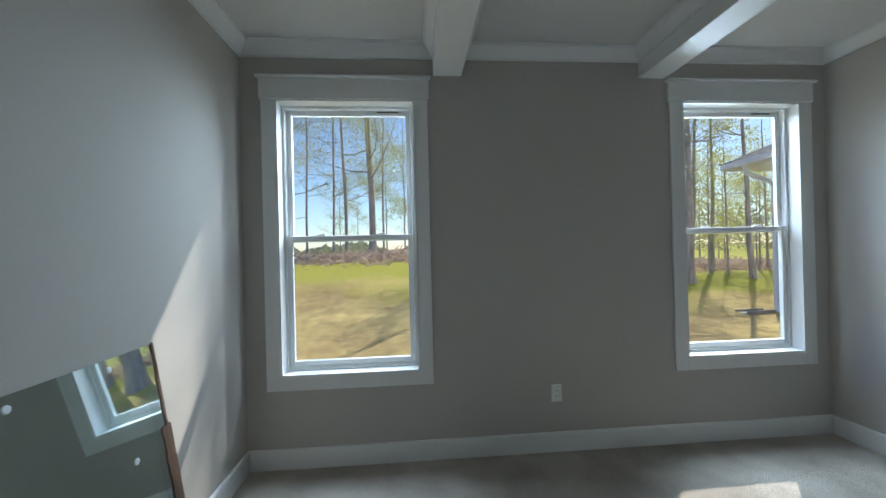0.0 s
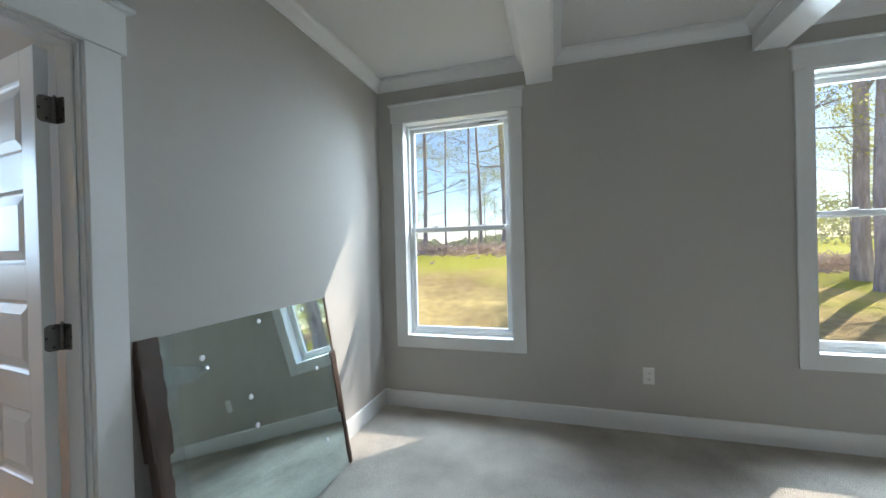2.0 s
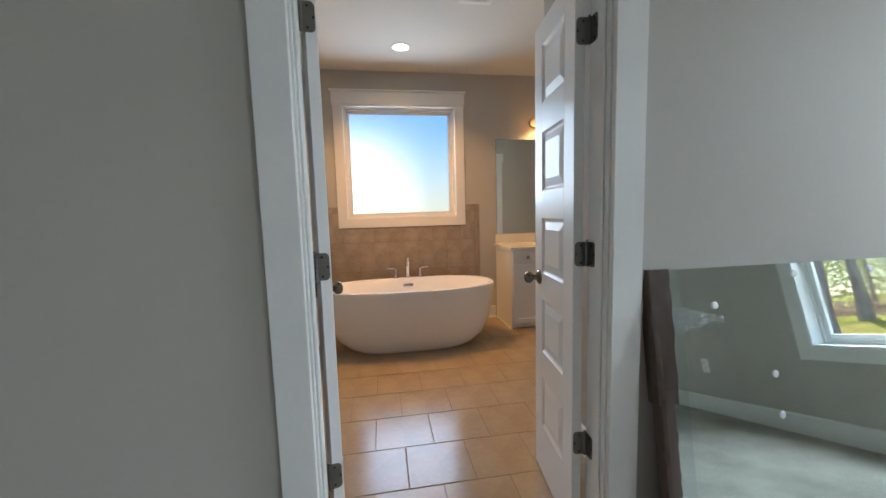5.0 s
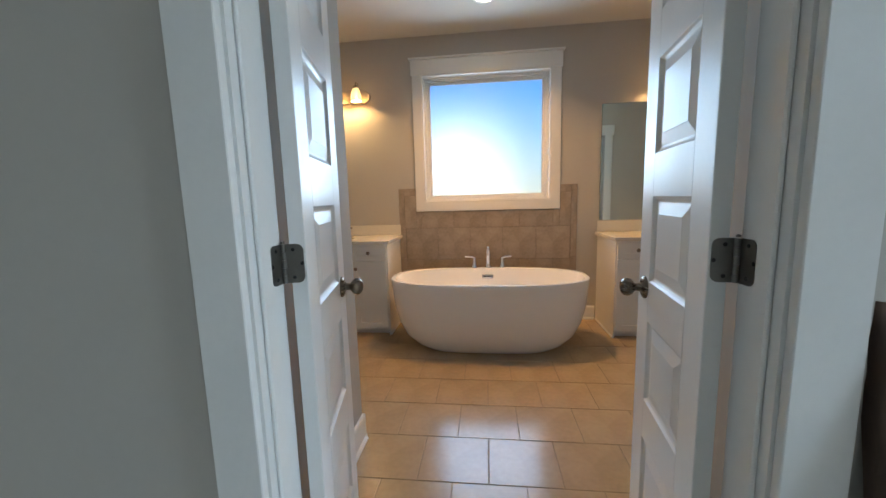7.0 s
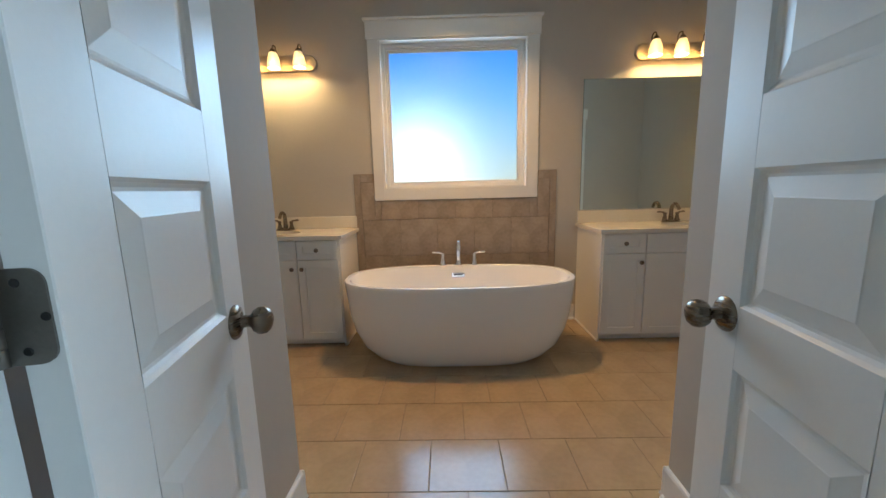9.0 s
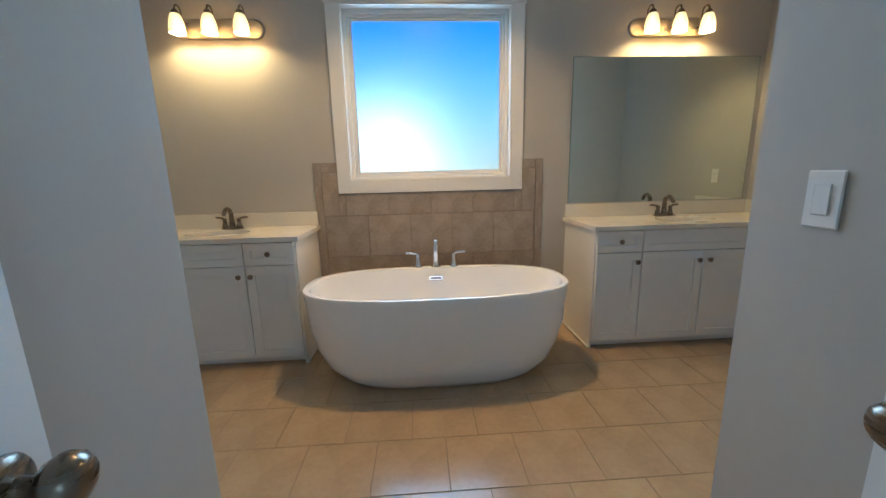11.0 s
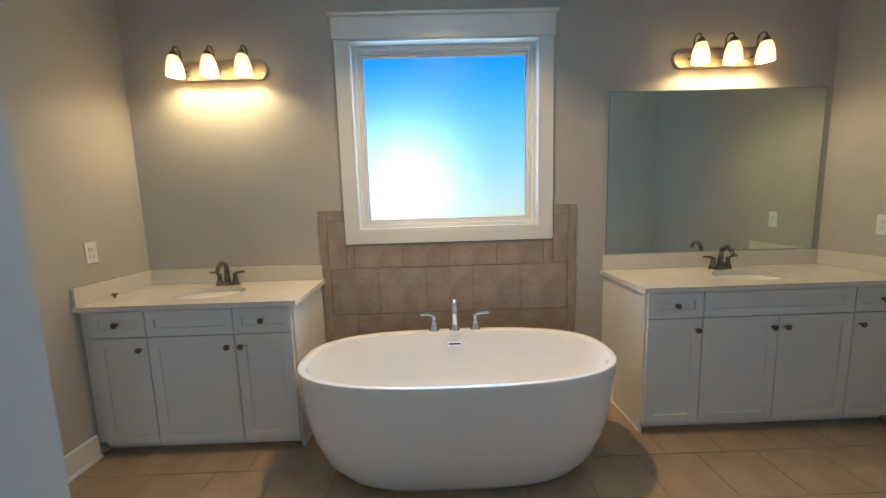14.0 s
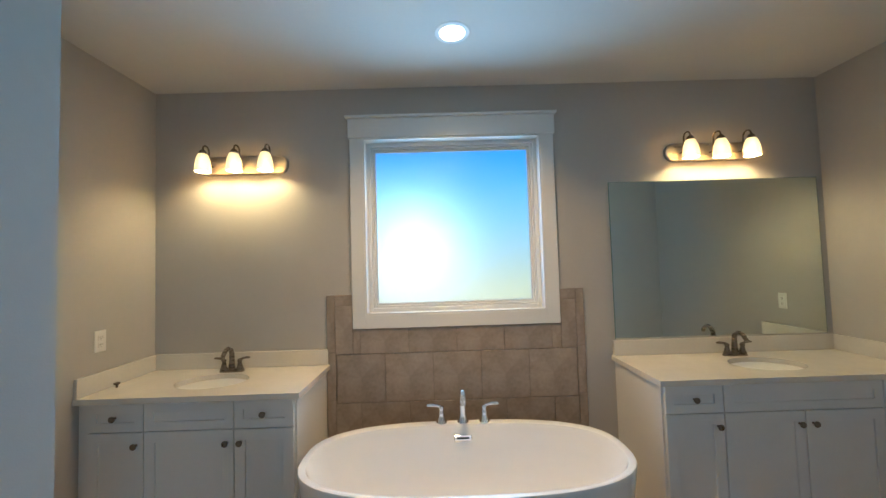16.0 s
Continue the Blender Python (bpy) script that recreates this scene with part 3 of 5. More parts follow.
part("head_jamb", boxed(DX1 - 0.001, DX0 + 0.001, JL - 0.0195, JR + 0.0195, JH, JH + 0.0195), M_TRIM, dframe)
part("door_stop", boxed(DX1 + 0.042, DX1 + 0.080, JL + 0.0105, JR - 0.0105, JH - 0.010, JH - 0.0002), M_TRIM, dframe)
for face, out in ((DX0, 1), (DX1, -1)):
    def xs(d0, d1):
        return sorted((face + out * d0, face + out * d1))
    for y, s in ((JR + 0.006, 1), (JL - 0.006, -1)):
        a, b = sorted((y, y + s * (0.106 if s > 0 else 0.099)))
        part("side_casing", boxed(*xs(0.0015, 0.022), a, b, 0, JH + 0.006, 0.002), M_TRIM, dframe)
    part("head_casing", boxed(*xs(0.0015, 0.027), JL - 0.128, JR + 0.128, JH + 0.0065, JH + 0.160, 0.002), M_TRIM, dframe)
    part("head_cap", boxed(*xs(0.0015, 0.050), JL - 0.150, JR + 0.150, JH + 0.160, JH + 0.177, 0.004), M_TRIM, dframe)

# closed door in the bath's inner wall, seen in the wall mirror
closet = door_leaf("door_3", pose(PE + 0.06, 0.905, 0), 0.745, -1, "closed white panel door in the bathroom wall", hinges=False)
cf = thing("door_frame", "white craftsman casing round a closed bathroom door", "door frame", kind="structure")
for a, b in ((0.795, 0.895), (1.665, 1.765)):
    part("side_casing", boxed(PE - 0.020, PE - 0.0015, a, b, 0, 2.065, 0.002), M_TRIM, cf)
part("head_casing", boxed(PE - 0.026, PE - 0.0015, 0.775, 1.785, 2.0655, 2.20, 0.002), M_TRIM, cf)

# ---- bathtub ----


def stadium(hl, hw, n=64, p=2.7):
    out = []
    for k in range(n):
        a = 2 * math.pi * k / n
        c, s = math.cos(a), math.sin(a)
        r = (abs(c) ** p + abs(s) ** p) ** (-1 / p)
        out.append((hw * c * r, hl * s * r))
    return out


TX, TY, TZ = -3.575, -0.042, 0.580
tub = thing("bathtub", "freestanding white acrylic oval soaking bathtub on the tiles", "bathtub", pose(TX, TY, 0))
bm = bmesh.new()
rings = []
outer = [(0.002, 0.492, 0.270), (0.012, 0.520, 0.288), (0.05, 0.605, 0.314), (0.12, 0.692, 0.341), (0.22, 0.757, 0.361), (0.34, 0.792, 0.373),
         (0.46, 0.804, 0.379), (0.545, 0.814, 0.384), (0.570, 0.817, 0.385), (0.5785, 0.814, 0.382), (0.580, 0.807, 0.375)]
inner = [(0.580, 0.785, 0.350), (0.577, 0.777, 0.342), (0.562, 0.770, 0.335), (0.45, 0.735, 0.316), (0.32, 0.688, 0.296), (0.22, 0.625, 0.275), (0.165, 0.540, 0.225), (0.150, 0.44, 0.16), (0.146, 0.2, 0.07)]
for z, hl, hw in outer:
    rings.append([bm.verts.new((x, y, z)) for x, y in stadium(hl, hw, 64, 2.7 + 1.3 * max(0, 1 - z / 0.25))])
for z, hl, hw in inner:
    rings.append([bm.verts.new((x + 0.014 * min(1, z / 0.5), y, z)) for x, y in stadium(hl, hw)])
for a, b in zip(rings, rings[1:]):
    for k in range(64):
        bm.faces.new((a[k], a[(k + 1) % 64], b[(k + 1) % 64], b[k]))
bm.faces.new(rings[0][::-1])
bm.faces.new(rings[-1])
bmesh.ops.recalc_face_normals(bm, faces=bm.faces)
part("shell", bm, M_TUB, tub, smooth=True)
bm = boxed(-0.002, 0.004, -0.052, 0.052, -0.017, 0.017, 0.003)
ov = part("overflow_plate", bm, M_CHROME, tub, "chrome overflow plate")
ov.matrix_basis = pose(-0.3095, 0.004, 0.505, 0, -9.6, 0)
sl = part("slot", boxed(0.0042, 0.0052, -0.037, 0.037, -0.0045, 0.0045), M_DARK, ov)
part("drain", lathe([(0, 0.147), (0.032, 0.147), (0.034, 0.1495), (0.026, 0.152), (0, 0.153)], 24), M_CHROME, tub, "chrome drain", True)

# deck-mounted tub filler on the back rim
filler = thing("tub_faucet", "polished chrome tub spout with two lever handles", "faucet", pose(TX - 0.352, TY + 0.008, TZ + 0.0005))
bm = lathe([(0, 0), (0.034, 0), (0.034, 0.004), (0.031, 0.008), (0.028, 0.010), (0.026, 0.018), (0.023, 0.030), (0.0215, 0.040), (0, 0.040)], 28)
part("spout_base", bm, M_CHROME, filler, smooth=True)
pts = [(0, 0, 0.036), (0, 0, 0.08), (0.0, 0, 0.118), (0.002, 0, 0.140)] + [(0.040 - 0.038 * math.cos(radians(a)), 0, 0.152 + 0.040 * math.sin(radians(a))) for a in range(0, 181, 15)] + [(0.079, 0, 0.132), (0.080, 0, 0.126)]
part("spout", tube(pts, [0.0210, 0.0200, 0.0190, 0.0185] + [0.0180] * 13 + [0.0172, 0.0178], 18), M_CHROME, filler, smooth=True)
part("spout_ring", lathe([(0.0195, 0.118), (0.0225, 0.120), (0.0225, 0.126), (0.0195, 0.128)], 24), M_CHROME, filler, smooth=True)
for y in (-0.128, 0.130):
    sgn = 1 if y > 0 else -1
    bm = lathe([(0, 0), (0.032, 0), (0.032, 0.004), (0.029, 0.008), (0.026, 0.010), (0.023, 0.020), (0.0185, 0.034), (0.016, 0.048), (0.0155, 0.064), (0.0125, 0.070),
                (0.0125, 0.076), (0.016, 0.080), (0.016, 0.092), (0.012, 0.098), (0, 0.099)], 28, Matrix.Translation((0, y, 0)))
    h = part("handle_base", bm, M_CHROME, filler, smooth=True)
    part("lever", tube([(0, y, 0.090), (0, y + sgn * 0.018, 0.098), (0, y + sgn * 0.040, 0.102), (0, y + sgn * 0.078, 0.104), (0, y + sgn * 0.086, 0.104)], [0.009, 0.0075, 0.0085, 0.0095, 0.007], 12), M_CHROME, h, smooth=True)

# ---- vanities ----


def knob_mesh(m):
    return lathe([(0, 0), (0.007, 0), (0.006, 0.004), (0.0055, 0.012), (0.010, 0.016), (0.0155, 0.020), (0.0165, 0.025), (0.013, 0.0285), (0, 0.030)], 18, m)


FRONT = -3.676
TO_ROOM = Matrix.Rotation(radians(90), 4, "Y")


def shaker(bm, y0, y1, z0, z1, rail):
    """A shaker front in one piece: flat centre set back, raised border."""
    rings = []
    for inset, x in ((0.0, 0.001), (0.0, 0.0178), (0.0012, 0.019), (rail - 0.001, 0.019), (rail, 0.018), (rail + 0.0006, 0.0105)):
        rings.append([bm.verts.new((FRONT + x, y, z)) for y, z in ((y0 + inset, z0 + inset), (y1 - inset, z0 + inset), (y1 - inset, z1 - inset), (y0 + inset, z1 - inset))])
    for p, q in zip(rings, rings[1:]):
        for k in range(4):
            bm.faces.new((p[k], p[(k + 1) % 4], q[(k + 1) % 4], q[k]))
    bm.faces.new(rings[-1])
    bm.faces.new(rings[0][::-1])
    bmesh.ops.recalc_face_normals(bm, faces=bm.faces)
    return bm


def vanity(label, y0, y1, open_side, fronts):
    cab = thing("vanity_cabinet", label, "cabinet")
    bm = boxed(WX + 0.002, FRONT, y0, y1, 0.075, 0.845, 0.001)
    part("body", bm, M_CAB, cab)
    part("toe_kick", boxed(WX + 0.002, FRONT - 0.060, y0 + 0.004, y1 - 0.004, 0, 0.0748), M_CAB, cab, "white recessed toe kick")
    e = y1 if open_side > 0 else y0
    a, b = sorted((e, e + open_side * 0.012))
    part("end_panel", boxed(WX + 0.002, FRONT - 0.004, a, b, 0.0, 0.845, 0.001), M_CAB, cab)
    a, b = sorted((e + open_side * 0.0122, e + open_side * 0.024))
    part("shoe_moulding", boxed(WX + 0.03, FRONT - 0.004, a, b, 0.0, 0.018, 0.005), M_TRIM, cab)
    g = 0.0025
    for kind, a, b, knobs in fronts:
        if kind == "drawer":
            p = part("drawer_front", shaker(bmesh.new(), a + g, b - g, 0.697, 0.839, 0.046), M_CAB, cab)
            spots = [((a + b) / 2, 0.770)] if knobs else []
        else:
            p = part("cabinet_door", shaker(bmesh.new(), a + g, b - g, 0.066, 0.691, 0.055), M_CAB, cab)
            spots = [((b - 0.037) if knobs > 0 else (a + 0.037), 0.627)]
        for y, z in spots:
            part("knob", knob_mesh(Matrix.Translation((FRONT + 0.0185, y, z)) @ TO_ROOM), M_BRONZE, p, "dark bronze round knob", True)
    return cab


vanity("white shaker vanity cabinet with three columns beside the bathtub", BL + 0.002, -0.942, 1, [
    ("drawer", -2.024, -1.727, 1), ("drawer", -1.727, -1.254, 0), ("drawer", -1.254, -0.938, 1),
    ("door", -2.024, -1.727, 1), ("door", -1.727, -1.254, 1), ("door", -1.254, -0.938, -1)])
vanity("long white shaker vanity cabinet under the wall mirror", 1.036, BR - 0.004, -1, [
    ("drawer", 1.032, 1.346, 1), ("drawer", 1.346, 2.208, 0), ("drawer", 2.208, 2.506, 1),
    ("door", 1.032, 1.346, 1), ("door", 1.346, 1.780, 1), ("door", 1.780, 2.208, -1), ("door", 2.208, 2.506, -1)])


def countertop(label, y0, y1, sink_y, left_side):
    """A top with an oval sink cut-out, its back and side splash."""
    top = thing("countertop", label, "countertop")
    x0, x1, z0, z1 = WX + 0.002, -3.640, 0.846, 0.876
    cx, rx, ry, n = -3.905, 0.150, 0.205, 48
    bm = bmesh.new()
    hole, rim = [], []
    for k in range(n):
        a = 2 * math.pi * k / n
        c, s = math.cos(a), math.sin(a)
        hole.append((cx + rx * c, sink_y + ry * s))
        # meets the rectangle along the same ray
        tx = ((x1 - cx) / c if c > 0 else (x0 - cx) / c) if abs(c) > 1e-6 else 1e9
        ty = ((y1 - sink_y) / s if s > 0 else (y0 - sink_y) / s) if abs(s) > 1e-6 else 1e9
        t = min(tx, ty)
        rim.append((cx + t * c, sink_y + t * s))
    corners = [(x1, y1), (x0, y1), (x0, y0), (x1, y0)]
    for c in corners:
        k = min(range(n), key=lambda i: (rim[i][0] - c[0]) ** 2 + (rim[i][1] - c[1]) ** 2)
        rim[k] = c
    ht, hb = [bm.verts.new((*p, z1)) for p in hole], [bm.verts.new((*p, z0)) for p in hole]
    rt, rb = [bm.verts.new((*p, z1)) for p in rim], [bm.verts.new((*p, z0)) for p in rim]
    for k in range(n):
        q = (k + 1) % n
        bm.faces.new((ht[k], rt[k], rt[q], ht[q]))
        bm.faces.new((hb[q], rb[q], rb[k], hb[k]))
        bm.faces.new((rt[k], rb[k], rb[q], rt[q]))
        bm.faces.new((hb[k], ht[k], ht[q], hb[q]))
    bmesh.ops.recalc_face_normals(bm, faces=bm.faces)
    part("top", bm, M_COUNTER, top)
    bm = boxed(x0, x0 + 0.020, y0 + (0.0205 if left_side else 0.012), y1 - (0.012 if left_side else 0.0205), z1 + 0.0005, z1 + 0.104, 0.002)
    part("backsplash", bm, M_COUNTER, top)
    if left_side:
        part("side_splash", boxed(x0, x1 - 0.004, y0 + 0.001, y0 + 0.020, z1 + 0.0005, z1 + 0.104, 0.002), M_COUNTER, top)
    else:
        part("side_splash", boxed(x0, x1 - 0.004, y1 - 0.020, y1 - 0.001, z1 + 0.0005, z1 + 0.104, 0.002), M_COUNTER, top)
    prof = [(0.0, -0.150), (0.05, -0.149), (0.10, -0.138), (0.15, -0.105), (0.18, -0.06), (0.195, -0.02), (0.2, -0.001), (0.212, -0.001), (0.212, -0.008), (0.2, -0.03), (0.16, -0.115), (0.1, -0.150), (0, -0.16)]
    m = Matrix.Translation((cx, sink_y, z0)) @ Matrix.Diagonal((0.75, 1.03, 1, 1))
    part("sink_bowl", lathe(prof, 40, m), M_SINK, top, "white undermount oval basin", True)
    return top


countertop("cream vanity top with an oval sink and backsplash", BL + 0.001, -0.903, -1.515, True)
countertop("long cream vanity top with an oval sink and backsplash", 1.003, BR - 0.001, 1.80, False)


def basin_faucet(y):
    f = thing("sink_faucet", "aged nickel two-handle arc sink faucet on the vanity top", "faucet", pose(-4.105, y, 0.8765), "sink faucets")
    bm = bmesh.new()
    lo, hi = stadium(0.078, 0.027, 32, 3.0), stadium(0.066, 0.018, 32, 3.0)
    r = [[bm.verts.new((x, yy, z)) for x, yy in ring] for z, ring in ((0, lo), (0.008, lo), (0.017, hi))]
    for a, b in zip(r, r[1:]):
        for k in range(32):
            bm.faces.new((a[k], a[(k + 1) % 32], b[(k + 1) % 32], b[k]))
    bm.faces.new(r[-1])
    part("base_plate", bm, M_NICKEL, f, smooth=True)
    pts = [(0, 0, 0.015), (0, 0, 0.05), (0.0, 0, 0.085)] + [(0.048 - 0.048 * math.cos(radians(a)), 0, 0.105 + 0.048 * math.sin(radians(a))) for a in range(0, 151, 15)] + [(0.104, 0, 0.112)]
    part("spout", tube(pts, [0.022, 0.0180, 0.0160] + [0.0150] * 4 + [0.0140] * 4 + [0.0130] * 3 + [0.0135], 16), M_NICKEL, f, smooth=True)
    for s in (-1, 1):
        bm = lathe([(0, 0.014), (0.024, 0.014), (0.022, 0.020), (0.017, 0.034), (0.013, 0.052), (0.011, 0.060), (0.015, 0.064), (0.015, 0.074), (0.010, 0.080), (0, 0.081)], 18, Matrix.Translation((0, s * 0.051, 0)))
        h = part("handle_base", bm, M_NICKEL, f, smooth=True)
        part("lever", tube([(0, s * 0.051, 0.074), (-0.002, s * 0.070, 0.082), (-0.004, s * 0.100, 0.086), (-0.004, s * 0.114, 0.085)], [0.0085, 0.0070, 0.0078, 0.0060], 10), M_NICKEL, h, smooth=True)
    return f


basin_faucet(-1.512)
basin_faucet(1.772)
loose = tagged(link_mesh("cabinet_knob", knob_mesh(Matrix.Translation((-3.835, -2.020, 0.8768))), M_BRONZE, True), "loose dark bronze cabinet knob lying on the vanity top", "knob")

# wall mirror over the long vanity
bm = boxed(WX + 0.001, WX + 0.006, 1.038, 2.488, 0.988, 2.059)
wm = thing("wall_mirror", "large frameless wall mirror above the long vanity", "mirror")
part("glass", bm, M_MIRROR, wm)
bm = boxed(WX + 0.001, WX + 0.0058, 1.0355, 1.0378, 0.988, 2.059)
box(bm, WX + 0.001, WX + 0.0058, 2.4882, 2.4905, 0.988, 2.059)
box(bm, WX + 0.001, WX + 0.0058, 1.0355, 2.4905, 2.0592, 2.0615)
part("ground_edge", bm, M_GLASSEDGE, wm)

# ---- vanity lights ----


def vanity_light(y, z):
    v = thing("vanity_light", "brushed nickel bar light with three lit frosted shades", "wall lamp", pose(WX, y, z), "vanity lights")
    bm = bmesh.new()
    r = []
    for x, k in ((0.0005, 0), (0.016, 0), (0.022, 0.006)):
        ring = []
        for i in range(40):
            a = 2 * math.pi * i / 40
            rr = 0.062 - k
            ring.append(bm.verts.new((x, (0.243 if math.cos(a) > 0 else -0.243) + rr * math.cos(a), rr * math.sin(a))))
        r.append(ring)
    for a, b in zip(r, r[1:]):
        for i in range(40):
            bm.faces.new((a[i], a[(i + 1) % 40], b[(i + 1) % 40], b[i]))
    bm.faces.new(r[-1])
    bmesh.ops.recalc_face_normals(bm, faces=bm.faces)
    part("back_plate", bm, M_PLATE, v, "brushed nickel oval plate", True)
    for s in (-0.204, 0, 0.204):
        pts = [(0.020, s, -0.005), (0.045, s, -0.008), (0.062, s, 0.012), (0.066, s, 0.050)] + [(0.099 - 0.033 * math.cos(radians(a)), s, 0.085 + 0.030 * math.sin(radians(a))) for a in range(0, 181, 20)] + [(0.132, s, 0.075)]
        arm = part("arm", tube(pts, 0.0055, 10), M_NICKEL, v, smooth=True)
        at = Matrix.Translation((0.132, s, 0))
        part("socket_cup", lathe([(0, 0.082), (0.010, 0.081), (0.019, 0.072), (0.0245, 0.058), (0.025, 0.052), (0, 0.052)], 20, at), M_NICKEL, arm, smooth=True)
        prof = [(0.0245, 0.053), (0.032, 0.042), (0.041, 0.014), (0.047, -0.018), (0.0495, -0.050), (0.049, -0.066), (0.047, -0.066), (0.045, -0.018), (0.040, 0.014), (0.030, 0.042), (0.0225, 0.053)]
        part("shade", lathe(prof, 24, at), M_SHADE, v, "lit frosted glass bell shade", True)
        part("bulb", lathe([(0, 0.045), (0.010, 0.044), (0.012, 0.022), (0.019, 0.008), (0.022, -0.006), (0.018, -0.019), (0.009, -0.026), (0, -0.027)], 16, at), M_BULB, v, "lit warm bulb", True)
        lamp("vanity_bulb_light", "POINT", pose(WX + 0.132, y + s, z - 0.042), 4.1, WARM, radius=0.014)
    return v


vanity_light(-1.474, 2.245)
vanity_light(1.742, 2.253)

# recessed downlight and the bath's ceiling vent
can = thing("recessed_downlight", "lit round white recessed ceiling downlight", "ceiling light", pose(-3.60, -0.042, CZ))
part("trim_ring", lathe([(0.068, -0.001), (0.070, -0.006), (0.092, -0.004), (0.094, -0.0005), (0.068, -0.0005)], 36), M_TRIM, can, smooth=True)
part("lens", lathe([(0.0675, -0.002), (0.04, -0.0045), (0, -0.005)], 32), M_CAN, can, "glowing warm lens")
lamp("downlight_lamp", "AREA", pose(-3.60, -0.042, CZ - 0.012), 10, (1.0, 0.53, 0.19), size=0.13, spread=122)


def vent(name, m, w, d, n, label):
    v = thing(name, label, "ceiling vent", m)
    bm = frame_ring(bmesh.new(), -w / 2, w / 2, -d / 2, d / 2, 0.022, -0.0, 0.008, 0.002)
    bmesh.ops.transform(bm, verts=bm.verts, matrix=Matrix.Rotation(radians(-90), 4, "X"))
    part("frame", bm, M_TRIM, v)
    part("backing", boxed(-w / 2 + 0.02, w / 2 - 0.02, -d / 2 + 0.02, d / 2 - 0.02, -0.0018, -0.0005), M_TRIM, v, "white duct opening")
    for i in range(n):
        y = -d / 2 + 0.026 + (d - 0.052) * (i + 0.5) / n
        bm = boxed(-w / 2 + 0.021, w / 2 - 0.021, -0.0080, 0.0080, -0.0010, 0.0010)
        o = part("slat", bm, M_TRIM, v)
        o.matrix_basis = pose(0, y, -0.0065, 20, 0, 0)
    return v




def fan_grille(m, half, label):
    """A square plate with concentric square ribs over a dark opening."""
    v = thing("exhaust_fan", label, "exhaust fan", m)
    down = Matrix.Rotation(radians(-90), 4, "X")
    bm = frame_ring(bmesh.new(), -half, half, -half, half, 0.038, 0.0005, 0.014, 0.003)
    bmesh.ops.transform(bm, verts=bm.verts, matrix=down)
    part("frame", bm, M_TRIM, v)
    part("backing", boxed(-half + 0.036, half - 0.036, -half + 0.036, half - 0.036, -0.004, -0.0005), M_DARK, v, "dark fan opening")
    h = half - 0.042
    while h > 0.012:
        bm = frame_ring(bmesh.new(), -h, h, -h, h, 0.0095, 0.006, 0.014)
        bmesh.ops.transform(bm, verts=bm.verts, matrix=down)
        part("slat", bm, M_TRIM, v)
        h -= 0.0155
    return v


fan_grille(pose(-2.69, 0.448, CZ), 0.122, "square white exhaust fan grille on the bathroom ceiling")
vent("ceiling_vent", pose(1.235, 1.885, BZ), 0.36, 0.20, 9, "white louvred bedroom ceiling vent")

# ---- outlets and switch ----


def outlet(m, switch=False):
    o = thing("light_switch" if switch else "wall_outlet", "white rocker switch plate on the wall" if switch else "white duplex outlet plate on the wall", "switch" if switch else "outlet", m)
    part("plate", boxed(-0.037, 0.037, -0.006, -0.0005, -0.060, 0.060, 0.003), M_OUTLET, o)
    if switch:
        part("rocker", boxed(-0.017, 0.017, -0.009, -0.0061, -0.033, 0.033, 0.002), M_OUTLET, o)
        return o
    for z in (-0.020, 0.020):
        r = part("receptacle", boxed(-0.017, 0.017, -0.0085, -0.0061, z - 0.0145, z + 0.0145, 0.003), M_OUTLET, o)
        for x in (-0.0065, 0.0065):
            part("slot", boxed(x - 0.0012, x + 0.0012, -0.0089, -0.0086, z - 0.003, z + 0.006), M_DARK, r)
        part("slot", boxed(-0.0025, 0.0025, -0.0089, -0.0086, z - 0.0105, z - 0.006), M_DARK, r)
    part("screw", lathe([(0, -0.0075), (0.003, -0.0068), (0.003, -0.006)], 8, TURNED @ Matrix.Diagonal((1, 1, -1, 1))), M_OUTLET, o)
    return o


outlet(pose(0.962, NY, 0.403))
outlet(pose(-3.795, BL, 1.151, 0, 0, 180))
outlet(pose(-3.833, BR, 1.166, 0, 0, 0))
outlet(pose(EX, 1.55, 0.398, 0, 0, -90))
outlet(pose(-2.034, PR, 1.165, 0, 0, 0), True)

# ---- outdoors ----


def ground_z(x, y):
    near = -0.48
    t = min(1, max(0, (y - 5.0) / 9.5))
    t = t * t * (3 - 2 * t)
    side = 1 / (1 + math.exp((x - 4.2) * 0.75))
    z = near + t * (0.72 + 0.80 * side)
    z += 0.05 * noise.noise((x * 0.35, y * 0.35, 5)) + 0.02 * noise.noise((x * 1.3, y * 1.3, 2))
    far = min(1, max(0, (y - 24) / 60))
    return z + far * 0.25 * (1 - side) - 0.1 * far


def sheet(xs, ys):
    bm = bmesh.new()
    g = [[bm.verts.new((x, y, ground_z(x, y))) for y in ys] for x in xs]
    for i in range(len(xs) - 1):
        for j in range(len(ys) - 1):
            bm.faces.new((g[i][j], g[i + 1][j], g[i + 1][j + 1], g[i][j + 1]))
    return bm


def steps(lo, hi, far0, far1):
    mid = list(np.arange(lo, hi, 0.5))
    return [far0, far0 * 0.3] + [float(v) for v in mid] + [far1 * 0.08 + hi, far1 * 0.3, far1]


tagged(link_mesh("ground", sheet(steps(-20, 40, -900, 900), steps(-10, 45, -900, 900)), M_LAWN, True), "dry yellow-green spring lawn rising to a bank", "lawn", kind="structure")

rnd = random.Random(5)
